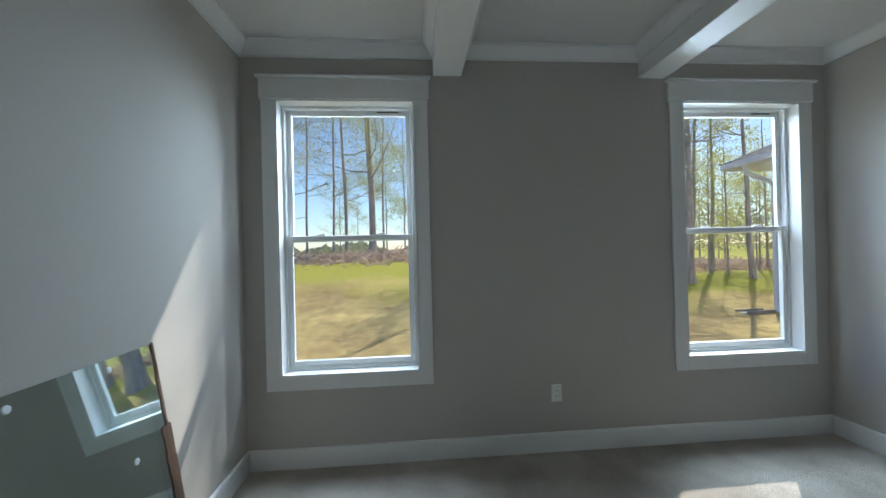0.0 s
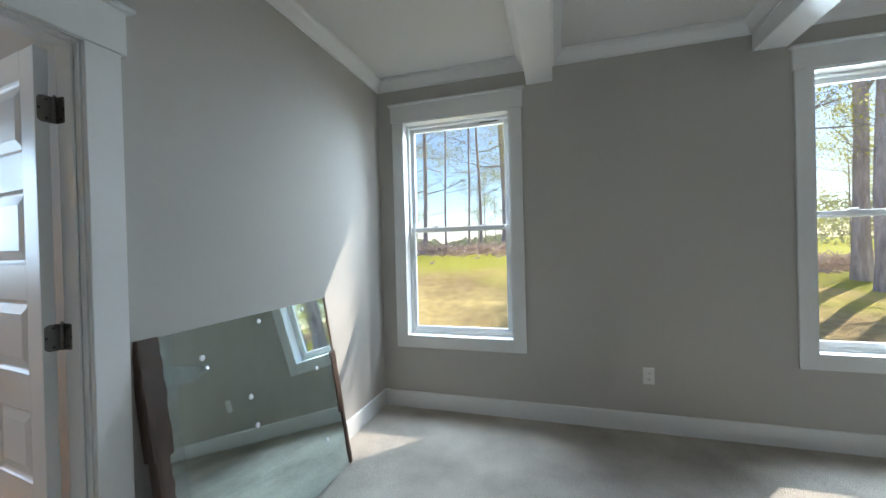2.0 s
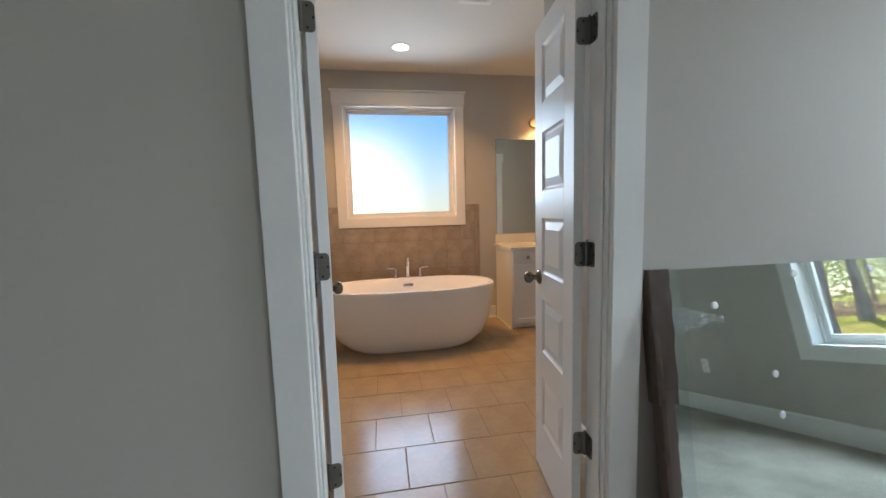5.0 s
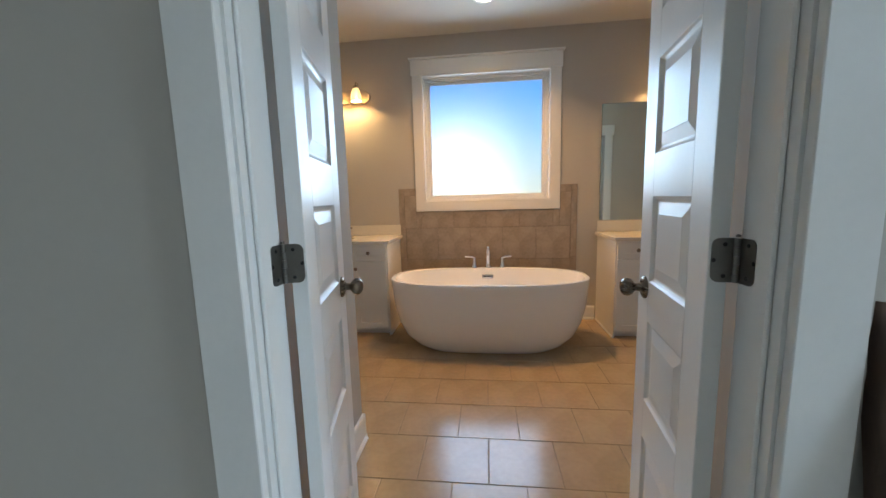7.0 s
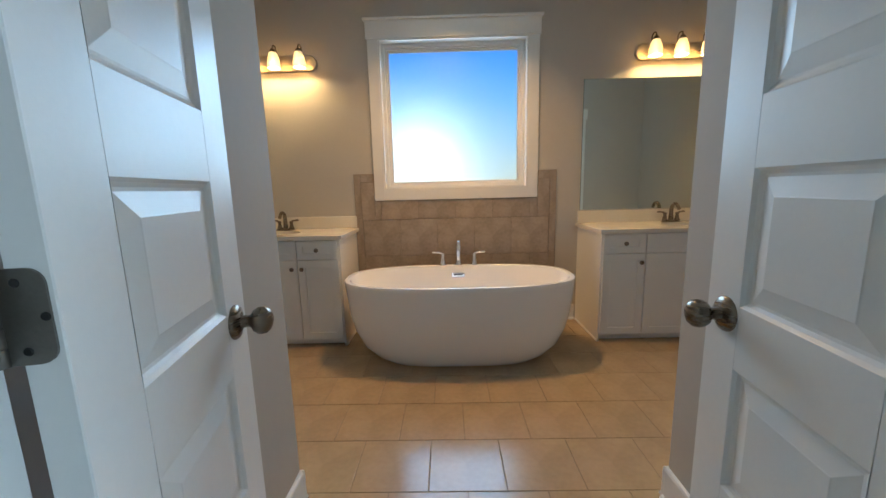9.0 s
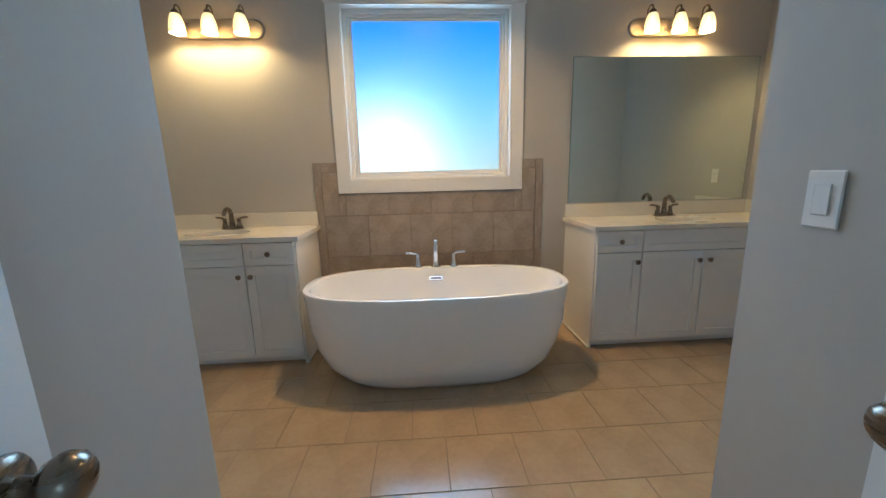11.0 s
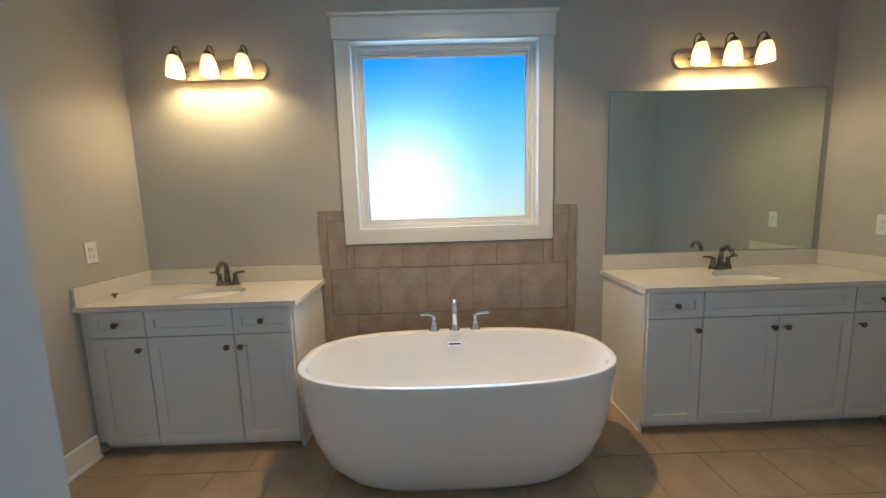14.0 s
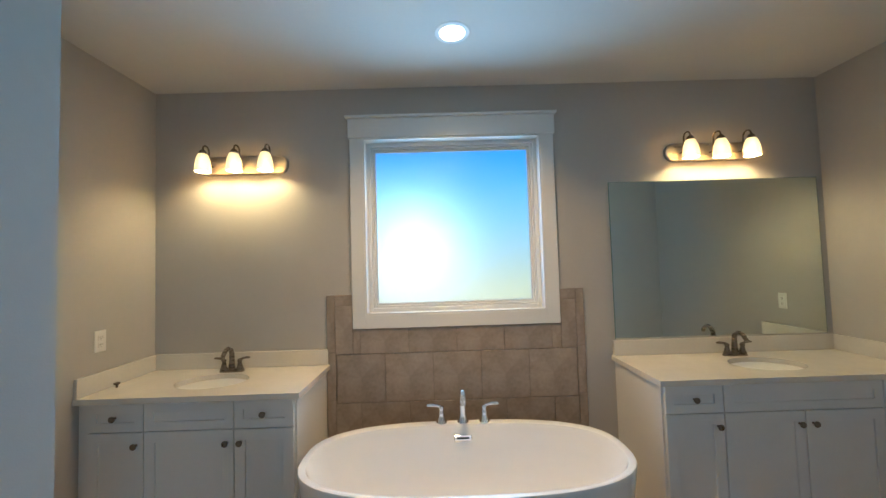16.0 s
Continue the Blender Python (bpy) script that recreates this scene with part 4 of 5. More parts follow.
# grass blades on the nearer lawn
verts, faces = [], []
for _ in range(14000):
    x, y = rnd.uniform(-9, 16), rnd.uniform(5, 17)
    z, a, h = ground_z(x, y), rnd.uniform(0, 6.28), rnd.uniform(0.012, 0.035)
    c, s = 0.008 * math.cos(a), 0.008 * math.sin(a)
    k = len(verts)
    lx, ly = rnd.uniform(-0.04, 0.04), rnd.uniform(-0.04, 0.04)
    verts += [(x - c, y - s, z - 0.01), (x + c, y + s, z - 0.01), (x + lx, y + ly, z + h)]
    faces.append((k, k + 1, k + 2))
me = bpy.data.meshes.new("grass")
me.from_pydata(verts, [], faces)
me.materials.append(M_BLADE)
tagged(new("grass", me), "short dry yellow-green grass blades on the lawn", "grass", kind="stuff")


def heap(name, n, place, size, material, label, category, stick=0.35):
    """Loose litter: many small bent slips and sticks."""
    verts, faces = [], []
    for _ in range(n):
        x, y, z = place()
        a, tl = rnd.uniform(0, 6.28), rnd.uniform(-0.5, 0.9)
        ln = size * rnd.uniform(0.4, 1.6) * (3 if rnd.random() < stick else 1)
        w = size * (0.10 if ln > size * 1.6 else rnd.uniform(0.2, 0.5))
        d = Vector((math.cos(a) * math.cos(tl), math.sin(a) * math.cos(tl), math.sin(tl)))
        sd = d.orthogonal().normalized() * w
        p = Vector((x, y, z))
        k = len(verts)
        verts += [p - sd, p + sd, p + d * ln * 0.6 + sd * 0.8 + Vector((0, 0, 0.1 * ln)), p + d * ln]
        faces += [(k, k + 1, k + 2), (k, k + 2, k + 3)]
    me = bpy.data.meshes.new(name)
    me.from_pydata([tuple(v) for v in verts], [], faces)
    me.materials.append(material)
    return tagged(new(name, me), label, category, kind="stuff")


def bank():
    x = rnd.uniform(-13, 20)
    y = 15.3 + 0.25 * math.sin(x * 0.7) + rnd.gauss(0, 0.8) + max(0, x - 5) * 0.10
    hump = 0.36 * math.exp(-((y - 15.5 - max(0, x - 5) * 0.10) / 0.9) ** 2) * (0.6 + 0.5 * noise.noise((x * 0.8, 0, 9)))
    return x, y, ground_z(x, y) + max(0, hump) * rnd.random() ** 0.4


heap("brush_pile", 15000, bank, 0.16, M_STRAW, "long low heap of brown brush and pine straw", "brush pile")
heap("leaf_litter", 9000, lambda: (lambda x, y: (x, y, ground_z(x, y) + 0.01))(rnd.uniform(-8, 22), 16 + rnd.random() * 12), 0.14, M_STRAW, "brown leaf litter under the trees", "leaf litter", 0.1)


def branch(bm, p, d, length, r, depth, tips, seg=5):
    pts, rad = [p], [r]
    n = 4 if depth else 3
    q, dd = Vector(p), Vector(d)
    for i in range(n):
        dd = (dd + Vector((rnd.uniform(-0.28, 0.28), rnd.uniform(-0.28, 0.28), rnd.uniform(-0.10, 0.22)))).normalized()
        q = q + dd * length / n
        pts.append(tuple(q))
        rad.append(r * (1 - 0.75 * (i + 1) / n))
        if depth and i >= 1:
            for _ in range(2):
                nd = (dd + Vector((rnd.uniform(-1, 1), rnd.uniform(-1, 1), rnd.uniform(-0.4, 0.6)))).normalized()
                branch(bm, tuple(q), nd, length * rnd.uniform(0.35, 0.6), rad[-1] * 0.6, depth - 1, tips, 3)
    tube(pts, rad, seg, bm)
    tips.append((Vector(pts[-1]), dd))
    tips.append((Vector(pts[-2]), dd))


def tree(x, y, h, r, first, limbs, depth, leaf, leaves, lean=(0, 0), size=0.085, label="tall bare pine with a rough straight trunk on the bank"):
    """first: height of the lowest limb; leaves: slips of foliage per limb tip."""
    base = Vector((x, y, ground_z(x, y) - 0.1))
    t = thing("tree", label, "tree", Matrix.Translation(base), "trees beyond the lawn")
    bm = bmesh.new()
    pts, rad = [], []
    for i in range(13):
        f = i / 12
        wob = 0.06 + 0.5 * r
        pts.append((lean[0] * h * f + wob * noise.noise((x, f * 3, 1)), lean[1] * h * f + wob * noise.noise((y, f * 3, 4)), h * f))
        rad.append(r * (1.35 - 0.35 * min(1, f * 14)) * (1 - 0.72 * f))
    tube(pts, rad, 12, bm)
    part("trunk", bm, M_BARK, t, smooth=True)
    bm, tips = bmesh.new(), []
    limbs = int(limbs * 1.15)
    for i in range(limbs):
        hh = first + (h * 0.96 - first) * (i + rnd.random()) / limbs
        k = min(11, int(hh / h * 12))
        p = Vector(pts[k]).lerp(Vector(pts[k + 1]), hh / h * 12 - k)
        a = rnd.uniform(0, 6.28)
        d = Vector((math.cos(a), math.sin(a), rnd.uniform(-0.15, 0.55))).normalized()
        branch(bm, tuple(p), d, (1.0 + 0.24 * h * (1 - 0.6 * hh / h)) * rnd.uniform(0.5, 1.1), max(0.010, r * 0.24), depth, tips)
    tagged(part("limbs", bm, M_TWIG, t, smooth=True), kind="stuff")
    if leaves:
        verts, faces = [], []
        for p, d in tips:
            for _ in range(leaves):
                c = p + Vector((rnd.gauss(0, 0.22), rnd.gauss(0, 0.22), rnd.gauss(0, 0.16)))
                dd = (d * 0.6 + Vector((rnd.uniform(-1, 1), rnd.uniform(-1, 1), rnd.uniform(-0.6, 1)))).normalized()
                sd = dd.orthogonal().normalized()
                sd.rotate(Matrix.Rotation(rnd.uniform(0, 6.28), 3, dd))
                ln = size * rnd.uniform(0.6, 1.4)
                k = len(verts)
                verts += [tuple(c), tuple(c + dd * ln * 0.5 + sd * ln * 0.22), tuple(c + dd * ln), tuple(c + dd * ln * 0.5 - sd * ln * 0.22)]
                faces.append((k, k + 1, k + 2, k + 3))
        me = bpy.data.meshes.new("crown")
        me.from_pydata(verts, [], faces)
        me.materials.append(leaf)
        c = tagged(new("crown", me), kind="stuff")
        c.parent = t
    return t


# trunks that stand out through the two windows
YOUNG = "slender young tree with fresh yellow-green leaves"
tree(-1.95, 17.4, 17, 0.165, 3.4, 20, 2, M_NEEDLE, 5, (-0.012, 0), 0.065)
tree(-3.15, 17.6, 14, 0.085, 2.6, 15, 2, M_NEEDLE, 9, (-0.012, 0), 0.065)
tree(-3.70, 17.4, 13, 0.06, 2.4, 14, 2, M_NEEDLE, 9, (0.02, 0), 0.065)
tree(-4.75, 17.0, 12, 0.055, 2.0, 14, 2, M_LEAF, 10, (0.01, 0), 0.05)
tree(-5.75, 16.8, 15, 0.11, 2.4, 15, 2, M_LEAF, 10, (0.01, 0), 0.05)
tree(-1.55, 18.6, 11, 0.06, 2.2, 13, 2, M_NEEDLE, 9, (0.015, 0), 0.065)
tree(-0.60, 24.0, 9, 0.06, 2.0, 13, 2, M_NEEDLE, 12, (0, 0), 0.075)
tree(-7.60, 19.0, 14, 0.12, 2.6, 13, 2, M_NEEDLE, 9, (0, 0), 0.075)
# extra height and unseen crown added to dapple the sun on the bedroom wall
tree(8.15, 12.35, 17, 0.185, 4.6, 18, 2, M_NEEDLE, 4, (0.006, 0), 0.10)
tree(5.42, 10.1, 9, 0.22, 3.8, 9, 2, M_NEEDLE, 2)
tree(6.00, 12.2, 9.5, 0.14, 3.4, 9, 2, M_LEAF, 2)
tree(6.60, 15.0, 11, 0.12, 3.0, 9, 2, M_LEAF, 3)
tree(7.65, 10.9, 10, 0.155, 4.0, 11, 2, M_NEEDLE, 2, (0.010, 0))
tree(9.15, 11.75, 11, 0.13, 2.4, 13, 2, M_LEAF, 2, (0.0, 0.0), 0.09, "bare crooked grey hardwood tree on the bank")
tree(10.6, 13.6, 9, 0.085, 1.4, 11, 2, M_LEAF, 3, (0.05, 0.0), 0.07, YOUNG)
tree(11.9, 12.3, 8, 0.10, 1.6, 11, 2, M_LEAF, 3, (-0.06, 0.0), 0.07, YOUNG)
tree(12.6, 15.0, 9, 0.09, 1.6, 11, 2, M_LEAF, 3, (0.03, 0.0), 0.07, YOUNG)
tree(7.6, 15.2, 9, 0.07, 2.4, 10, 2, M_LEAF, 3, (0.0, 0.0), 0.07, YOUNG)
stock = tree(-12.0, 30.0, 9, 0.08, 2.2, 11, 2, M_NEEDLE, 4)
stock2 = tree(14.0, 22.0, 7, 0.06, 1.2, 12, 2, M_LEAF, 4, (0.02, 0), 0.07, YOUNG)
for i in range(22):
    x, y = (rnd.uniform(-16, 0), rnd.uniform(30, 48)) if i % 3 == 0 else (rnd.uniform(9, 32), rnd.uniform(15, 34))
    s = rnd.uniform(0.7, 1.2)
    k = copy_thing(stock if i % 3 == 0 else stock2, Matrix.Translation((x, y, ground_z(x, y) - 0.1)) @ Matrix.Rotation(rnd.uniform(0, 6.28), 4, "Z"))
    k.scale = (s, s, s)

# saplings at the wood's edge
for i in range(8):
    x, y, s = rnd.uniform(8.5, 16.5), rnd.uniform(12.8, 17.5), rnd.uniform(0.55, 0.85)
    k = copy_thing(stock2, Matrix.Translation((x, y, ground_z(x, y) - 0.05)) @ Matrix.Rotation(rnd.uniform(0, 6.28), 4, "Z"))
    k.scale = (s * 0.8, s * 0.8, s)

# far woods all round the field, their haze put into the colour
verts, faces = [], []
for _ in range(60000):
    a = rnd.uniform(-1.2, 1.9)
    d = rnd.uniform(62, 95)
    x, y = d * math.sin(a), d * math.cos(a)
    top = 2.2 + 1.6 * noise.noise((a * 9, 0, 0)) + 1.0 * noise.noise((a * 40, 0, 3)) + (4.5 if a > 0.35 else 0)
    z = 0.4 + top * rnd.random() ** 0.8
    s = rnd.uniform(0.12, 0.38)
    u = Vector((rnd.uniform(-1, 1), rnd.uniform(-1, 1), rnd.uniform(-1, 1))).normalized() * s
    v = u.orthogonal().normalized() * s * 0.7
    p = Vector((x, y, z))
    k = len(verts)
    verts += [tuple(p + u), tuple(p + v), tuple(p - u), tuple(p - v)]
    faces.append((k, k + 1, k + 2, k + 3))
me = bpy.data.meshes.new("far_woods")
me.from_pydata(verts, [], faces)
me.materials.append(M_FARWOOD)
tagged(new("far_woods", me), "far tree line beyond the field with haze in its grey-green colour", "woods", kind="stuff")

# wing of the house seen past the second window
wing = thing("house_wing", "white sided house wing with gutter and dark shingle eave", "house", pose(8.75, 8.45, 0))
part("wall", boxed(0.10, 5.0, -5.0, 0.0, -0.6, 3.25), M_SIDING, wing)
part("corner_board", boxed(0.0, 0.0995, -0.10, 0.02, -0.6, 3.25, 0.004), M_SIDING, wing)
part("soffit", boxed(-0.75, 5.6, -5.5, 0.6, 3.255, 3.29), M_SIDING, wing)
part("gutter", boxed(-0.87, -0.751, -5.5, 0.6, 3.27, 3.42, 0.02), M_SIDING, wing, "white gutter")
bm = bmesh.new()
v = [bm.verts.new(p) for p in ((-0.85, -5.5, 3.425), (5.6, -5.5, 3.425), (5.6, 0.65, 3.425), (-0.85, 0.65, 3.425), (2.4, -2.4, 5.0))]
for p, q in ((0, 1), (1, 2), (2, 3), (3, 0)):
    bm.faces.new((v[p], v[q], v[4]))
bm.faces.new((v[3], v[2], v[1], v[0]))
part("roof", bm, M_SHINGLE, wing, "dark shingle roof")
part("downspout", tube([(-0.80, -0.05, 3.28), (-0.76, -0.05, 3.08), (-0.20, -0.05, 2.90), (-0.07, -0.05, 2.78), (-0.07, -0.05, 0.4), (-0.07, -0.05, -0.30), (-0.30, -0.05, -0.36)], 0.05, 8), M_SIDING, wing, "white downspout")
sb = thing("splash_block", "pale splash block on the lawn under the downspout", "splash block", pose(8.10, 8.38, ground_z(8.10, 8.38), 0, 0, 8))
bm = boxed(-0.42, 0.42, -0.16, 0.16, -0.04, 0.02, 0.006)
box(bm, -0.42, 0.42, -0.16, -0.12, 0.021, 0.07, 0.006)
box(bm, -0.42, 0.42, 0.12, 0.16, 0.021, 0.07, 0.006)
part("tray", bm, M_CONC, sb)

# glowing sheet 60 m outside the frosted window, sky haze and treetops in colour
M_BACK = bpy.data.materials.new("glowing painted sky haze")
M_BACK.use_nodes = True
_n, _l = M_BACK.node_tree.nodes, M_BACK.node_tree.links
_n.remove(_n["Principled BSDF"])
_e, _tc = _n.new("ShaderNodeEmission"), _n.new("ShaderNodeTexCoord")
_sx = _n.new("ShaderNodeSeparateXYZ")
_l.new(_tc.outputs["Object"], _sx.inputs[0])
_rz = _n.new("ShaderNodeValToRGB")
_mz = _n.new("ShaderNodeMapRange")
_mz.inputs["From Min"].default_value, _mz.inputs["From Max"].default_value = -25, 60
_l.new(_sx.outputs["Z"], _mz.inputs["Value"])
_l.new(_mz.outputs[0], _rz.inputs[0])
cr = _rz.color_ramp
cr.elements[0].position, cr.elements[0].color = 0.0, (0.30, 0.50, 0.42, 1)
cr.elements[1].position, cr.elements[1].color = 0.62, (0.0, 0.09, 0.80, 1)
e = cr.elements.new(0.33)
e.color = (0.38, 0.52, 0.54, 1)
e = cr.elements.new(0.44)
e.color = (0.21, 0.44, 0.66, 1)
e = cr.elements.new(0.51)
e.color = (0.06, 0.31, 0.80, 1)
# bright glow spot painted into the emission, low on the left
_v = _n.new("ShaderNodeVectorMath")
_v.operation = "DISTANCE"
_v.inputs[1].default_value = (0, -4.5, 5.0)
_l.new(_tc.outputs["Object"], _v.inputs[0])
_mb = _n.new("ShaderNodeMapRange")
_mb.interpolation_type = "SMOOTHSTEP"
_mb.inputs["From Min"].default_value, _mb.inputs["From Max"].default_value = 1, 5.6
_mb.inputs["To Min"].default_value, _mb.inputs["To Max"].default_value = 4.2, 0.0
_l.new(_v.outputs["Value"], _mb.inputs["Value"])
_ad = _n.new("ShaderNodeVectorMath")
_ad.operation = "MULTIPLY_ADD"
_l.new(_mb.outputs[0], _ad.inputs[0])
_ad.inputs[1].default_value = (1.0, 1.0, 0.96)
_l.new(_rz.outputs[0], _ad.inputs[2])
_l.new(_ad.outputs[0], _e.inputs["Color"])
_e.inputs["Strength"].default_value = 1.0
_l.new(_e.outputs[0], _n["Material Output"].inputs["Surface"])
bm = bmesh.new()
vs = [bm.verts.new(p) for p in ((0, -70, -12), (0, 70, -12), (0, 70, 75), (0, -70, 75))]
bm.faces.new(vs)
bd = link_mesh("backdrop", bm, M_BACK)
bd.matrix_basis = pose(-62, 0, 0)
tagged(bd, "glowing sheet with painted hazy sky and treetops beyond the frosted window", "sky backdrop", kind="structure")

# ---- packed mirror leaning on the bedroom wall ----
LEAN = math.degrees(math.atan2(0.166, 1.05))
pack = thing("packed_mirror", "mirror with cardboard edge guards and torn film leaning on the wall", "mirror", pose(-0.938, 0.565, 0.004, 0, -LEAN, 0))
PW, PH = 1.140, 1.062                    # along y and up the slope; local +x faces the room
part("glass", boxed(-0.005, 0.0, 0.012, PW - 0.006, 0.006, PH), M_MIRROR2, pack, "dusty greenish mirror glass")
part("backing", boxed(-0.030, -0.0055, 0.010, PW - 0.010, 0.004, PH - 0.004), M_BOARD, pack, "brown backing board")


def guard(y_edge, out, z0, z1, lip, depth, seed):
    """A bent cardboard channel round one edge, a little wavy."""
    rnd = random.Random(seed)
    bm = bmesh.new()
    n = 14
    rows = []
    for i in range(n + 1):
        z = z0 + (z1 - z0) * i / n
        w = rnd.uniform(-0.0025, 0.0025)
        l2 = lip + rnd.uniform(-0.004, 0.004)
        pts = [(0.004, y_edge - out * l2), (0.0065 + w, y_edge - out * l2 * 0.5), (0.005, y_edge + out * 0.001), (0.001, y_edge + out * (0.004 + w)), (-depth * 0.5, y_edge + out * (0.006 + w)),
               (-depth, y_edge + out * 0.004), (-depth - 0.003, y_edge - out * 0.02)]
        rows.append([bm.verts.new((x, y, z)) for x, y in pts])
    for a, b in zip(rows, rows[1:]):
        for k in range(len(a) - 1):
            bm.faces.new((a[k], a[k + 1], b[k + 1], b[k]))
    bmesh.ops.solidify(bm, geom=bm.faces[:], thickness=0.003)
    bmesh.ops.recalc_face_normals(bm, faces=bm.faces)
    return bm


part("edge_guard", guard(0.012, -1, 0.340, 0.650, 0.048, 0.036, 3), M_BOARD, pack, "brown cardboard edge guard", True)
part("edge_guard", guard(0.014, -1, 0.004, 0.352, 0.034, 0.034, 9), M_BOARD, pack, "brown cardboard edge guard", True)
part("edge_guard", guard(0.004, -1, 0.630, PH + 0.004, 0.074, 0.042, 4), M_BOARD, pack, "brown cardboard edge guard", True)
part("edge_guard", guard(PW + 0.010, 1, 0.335, 0.720, 0.050, 0.036, 5), M_BOARD, pack, "brown cardboard edge guard", True)
part("edge_guard", guard(PW + 0.006, 1, 0.004, 0.350, 0.030, 0.032, 6), M_BOARD, pack, "brown cardboard edge guard", True)
part("edge_guard", guard(PW - 0.006, 1, 0.705, PH + 0.006, 0.012, 0.030, 7), M_BOARD, pack, "brown cardboard edge guard", True)


def film(y0, y1, z0, z1, lift, seed, taper=0.0, n=16):
    rnd = random.Random(seed)
    bm = bmesh.new()
    g = []
    for i in range(n + 1):
        row = []
        for j in range(n + 1):
            f, q = i / n, j / n
            y = y0 + (y1 - y0) * f
            zc, hz = (z0 + z1) / 2, (z1 - z0) / 2 * (1 - taper * f)
            z = zc + hz * (2 * q - 1) + (rnd.uniform(-0.006, 0.006) if taper else 0)
            x = 0.009 + lift * abs(noise.noise((y * 40 + seed, z * 14, seed))) + lift * 0.4 * rnd.random()
            row.append(bm.verts.new((x, y, z)))
        g.append(row)
    for i in range(n):
        for j in range(n):
            bm.faces.new((g[i][j], g[i + 1][j], g[i + 1][j + 1], g[i][j + 1]))
    return bm


part("shrink_film", film(0.000, 0.128, 0.685, PH, 0.006, 1), M_FILM, pack, "clear crinkled shrink film", True)
part("shrink_film", film(0.020, 0.125, 0.010, 0.680, 0.004, 2), M_FILM, pack, "clear crinkled shrink film", True)
part("film_flap", film(0.095, 0.255, 0.835, 0.945, 0.030, 5, 0.85), M_FILM, pack, "torn crumpled film flap", True)
part("shrink_film", film(PW - 0.095, PW - 0.010, 0.42, PH - 0.005, 0.004, 8), M_FILM, pack, "clear crinkled shrink film", True)
for y, z in ((0.242, 0.935), (0.455, 0.688), (0.467, 0.549), (0.570, 1.025), (0.951, 0.664), (0.945, 0.242), (0.904, 1.025)):
    part("foam_dot", lathe([(0.0, 0.004), (0.010, 0.004), (0.0125, 0.002), (0.0125, 0.0003), (0, 0.0003)], 18, Matrix.Translation((0.0002, y, z)) @ TO_ROOM), M_DOT, pack, "white round foam dot", True)

# ---- tiles of the bath ----
TILE_MESH = {}


def tile_mesh(name, w, d, h, material, lip=0.0014):
    key = (name, round(w, 3), round(d, 3))
    if key not in TILE_MESH:
        bm = bmesh.new()
        r = []
        for inset, z in ((0, -h), (0, -lip), (lip * 0.4, -lip * 0.35), (lip * 1.3, 0)):
            a, b = w / 2 - inset, d / 2 - inset
            r.append([bm.verts.new((x * a, y * b, z)) for x, y in ((-1, -1), (1, -1), (1, 1), (-1, 1))])
        for p, q in zip(r, r[1:]):
            for k in range(4):
                bm.faces.new((p[k], p[(k + 1) % 4], q[(k + 1) % 4], q[k]))
        bm.faces.new(r[-1])
        bm.normal_update()
        me = bpy.data.meshes.new(name)
        bm.to_mesh(me)
        bm.free()
        me.materials.append(material)
        TILE_MESH[key] = me
    return TILE_MESH[key]


def lay(parent, name, m, w, d, h, material):
    if w < 0.012 or d < 0.012:
        return
    ob = new(name, tile_mesh(name, w, d, h, material))
    ob.parent = parent
    ob.matrix_basis = m


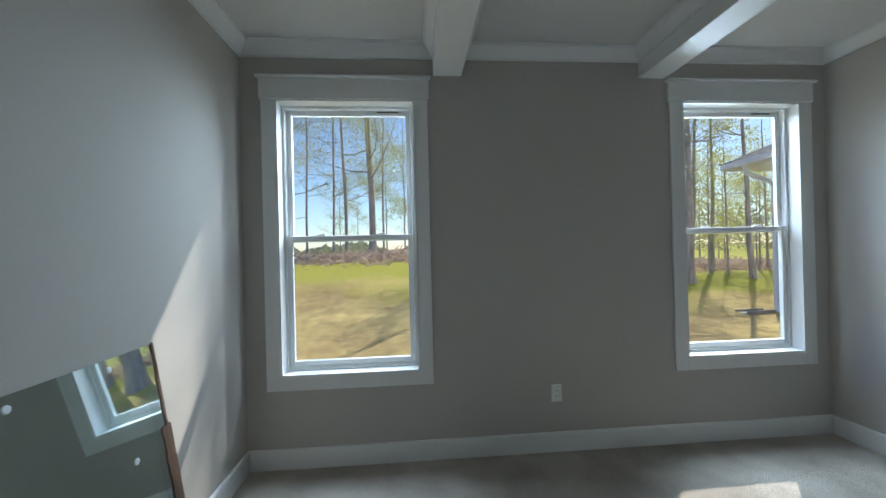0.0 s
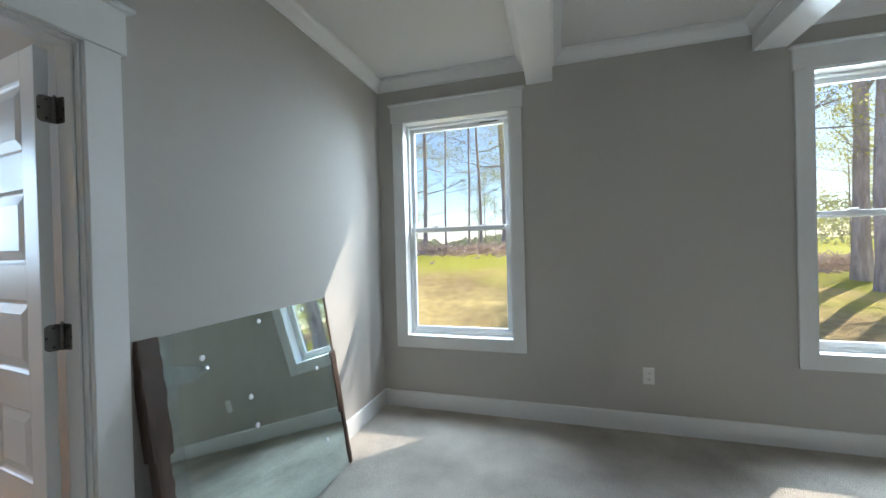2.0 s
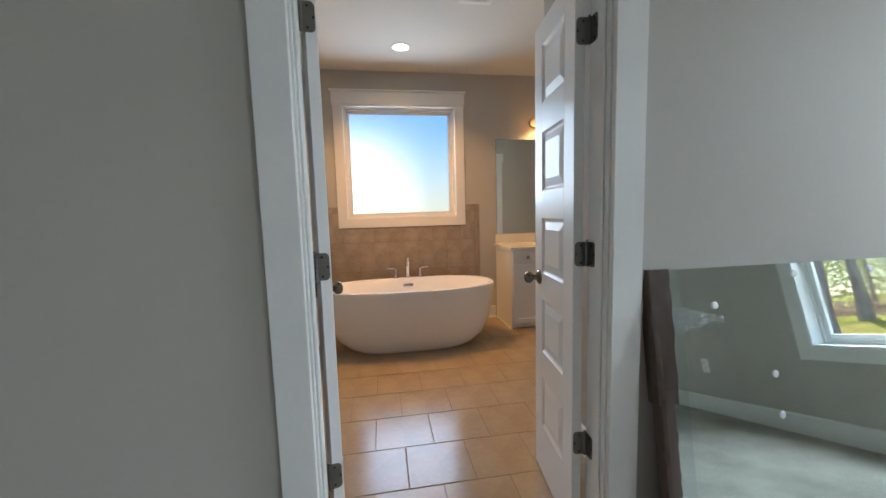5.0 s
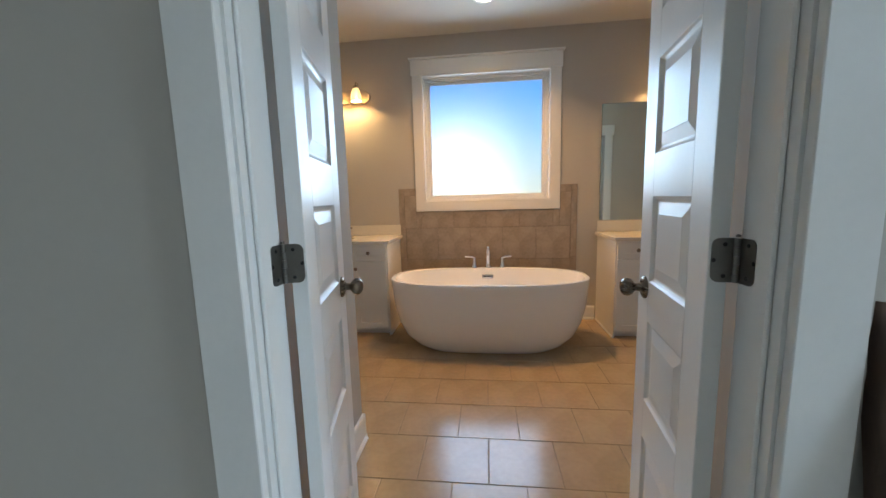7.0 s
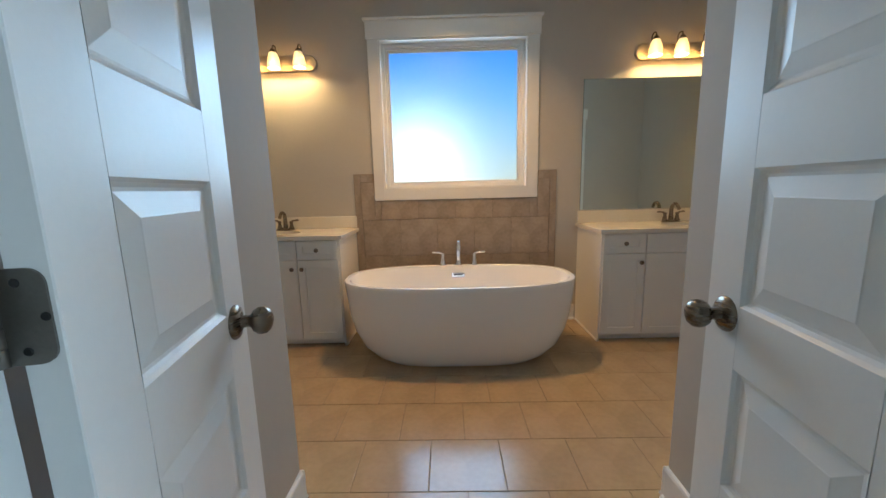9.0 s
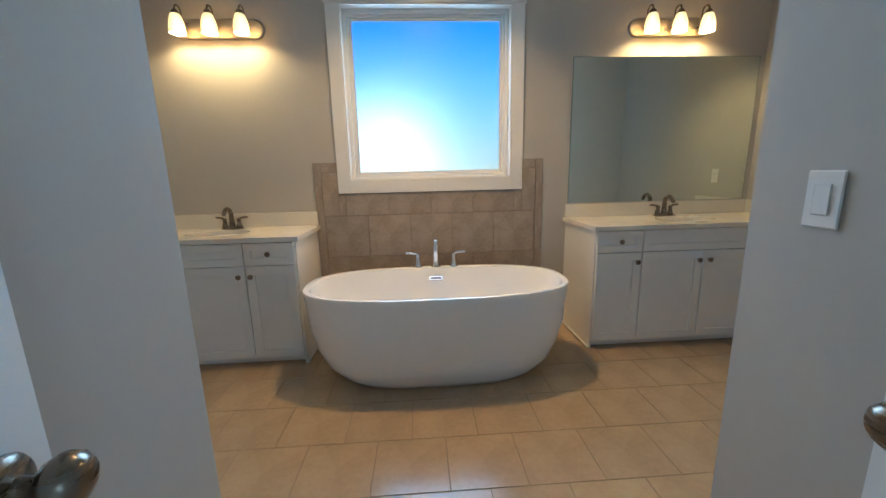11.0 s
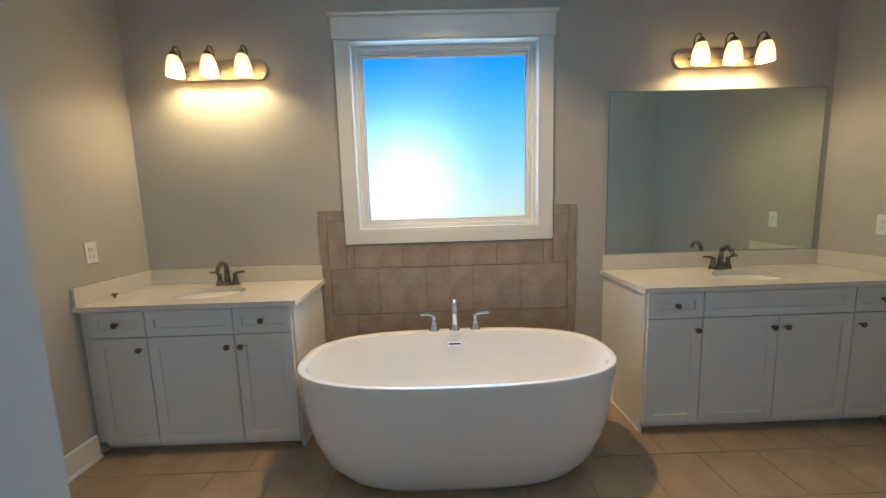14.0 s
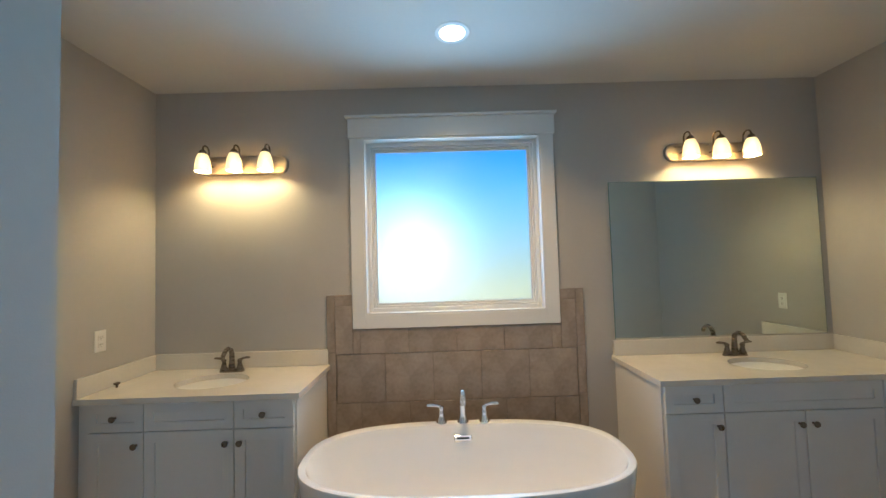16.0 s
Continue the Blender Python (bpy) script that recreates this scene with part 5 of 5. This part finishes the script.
GAP = 0.004
ROW, TW = 0.312, 0.3195
rnd = random.Random(11)
for k in range(-4, 8):
    xa, xb = -2.247 - ROW * (k + 1), -2.247 - ROW * k
    xa, xb = max(xa, WX + 0.004), min(xb, -1.167)
    if xb - xa < 0.02:
        continue
    spans = [(BL, BR)] if xa < PE - 0.05 else [(PL, PR)]
    for s0, s1 in spans:
        off = -0.211 + (0 if k % 2 == 0 else TW / 2)
        j = math.floor((s0 - off) / TW)
        while off + j * TW < s1:
            ya, yb = max(s0 + 0.003, off + j * TW), min(s1 - 0.003, off + (j + 1) * TW)
            lay(bath_floor, "tile", pose((xa + xb) / 2, (ya + yb) / 2, rnd.uniform(-0.0006, 0.0004), rnd.uniform(-0.08, 0.08), rnd.uniform(-0.08, 0.08)), xb - xa - GAP, yb - ya - GAP, 0.004, M_TILE)
            j += 1

CB, CL, CR = WB[2] - 0.094, WB[0] - 0.094, WB[1] + 0.094
bm = boxed(WX + 0.0005, WX + 0.006, -0.924, 0.828, 0.002, CB)
box(bm, WX + 0.0005, WX + 0.006, -0.924, CL, CB, 1.338)
box(bm, WX + 0.0005, WX + 0.006, CR, 0.828, CB, 1.338)
surround = tagged(link_mesh("tile_surround", bm, M_WGROUT), "taupe ceramic tile wainscot behind the bathtub", "tile wall", kind="structure")
UP = Matrix.Rotation(radians(90), 4, "Y")


def wall_tile(y0, y1, z0, z1):
    """One tile on the window wall; the part behind the window casing is left away."""
    m = Matrix.Translation((WX + 0.0105 + rnd.uniform(-0.0004, 0.0004), (y0 + y1) / 2, (z0 + z1) / 2)) @ UP
    lay(surround, "tile", m, z1 - z0 - 0.0035, y1 - y0 - 0.0035, 0.0046, M_WTILE)


rows = [(0.004, 0.295), (0.295, 0.617), (0.617, 0.940), (0.940, 1.268)]
Y0, Y1 = -0.924, 0.828
for r, (z0, z1) in enumerate(rows):
    off = -0.371 if r % 2 == 1 else -0.533
    j = -3
    while off + j * 0.3245 < Y1 - 0.058:
        a, b = max(Y0 + 0.058, off + j * 0.3245), min(Y1 - 0.058, off + (j + 1) * 0.3245)
        j += 1
        if b - a < 0.015:
            continue
        if z1 <= CB:
            wall_tile(a, b, z0, z1)
        else:
            if a < CL:
                wall_tile(a, min(b, CL), z0, z1)
            if b > CR:
                wall_tile(max(a, CR), b, z0, z1)
            if min(b, CR) - max(a, CL) > 0.015:
                wall_tile(max(a, CL), min(b, CR), z0, CB)
for e0, e1 in ((Y0, Y0 + 0.058), (Y1 - 0.058, Y1)):
    for z0, z1 in ((0.004, 0.318), (0.318, 0.636), (0.636, 0.954), (0.954, 1.338)):
        wall_tile(e0, e1, z0, z1)
wall_tile(Y0 + 0.058, CL, 1.268, 1.338)
wall_tile(CR, Y1 - 0.058, 1.268, 1.338)
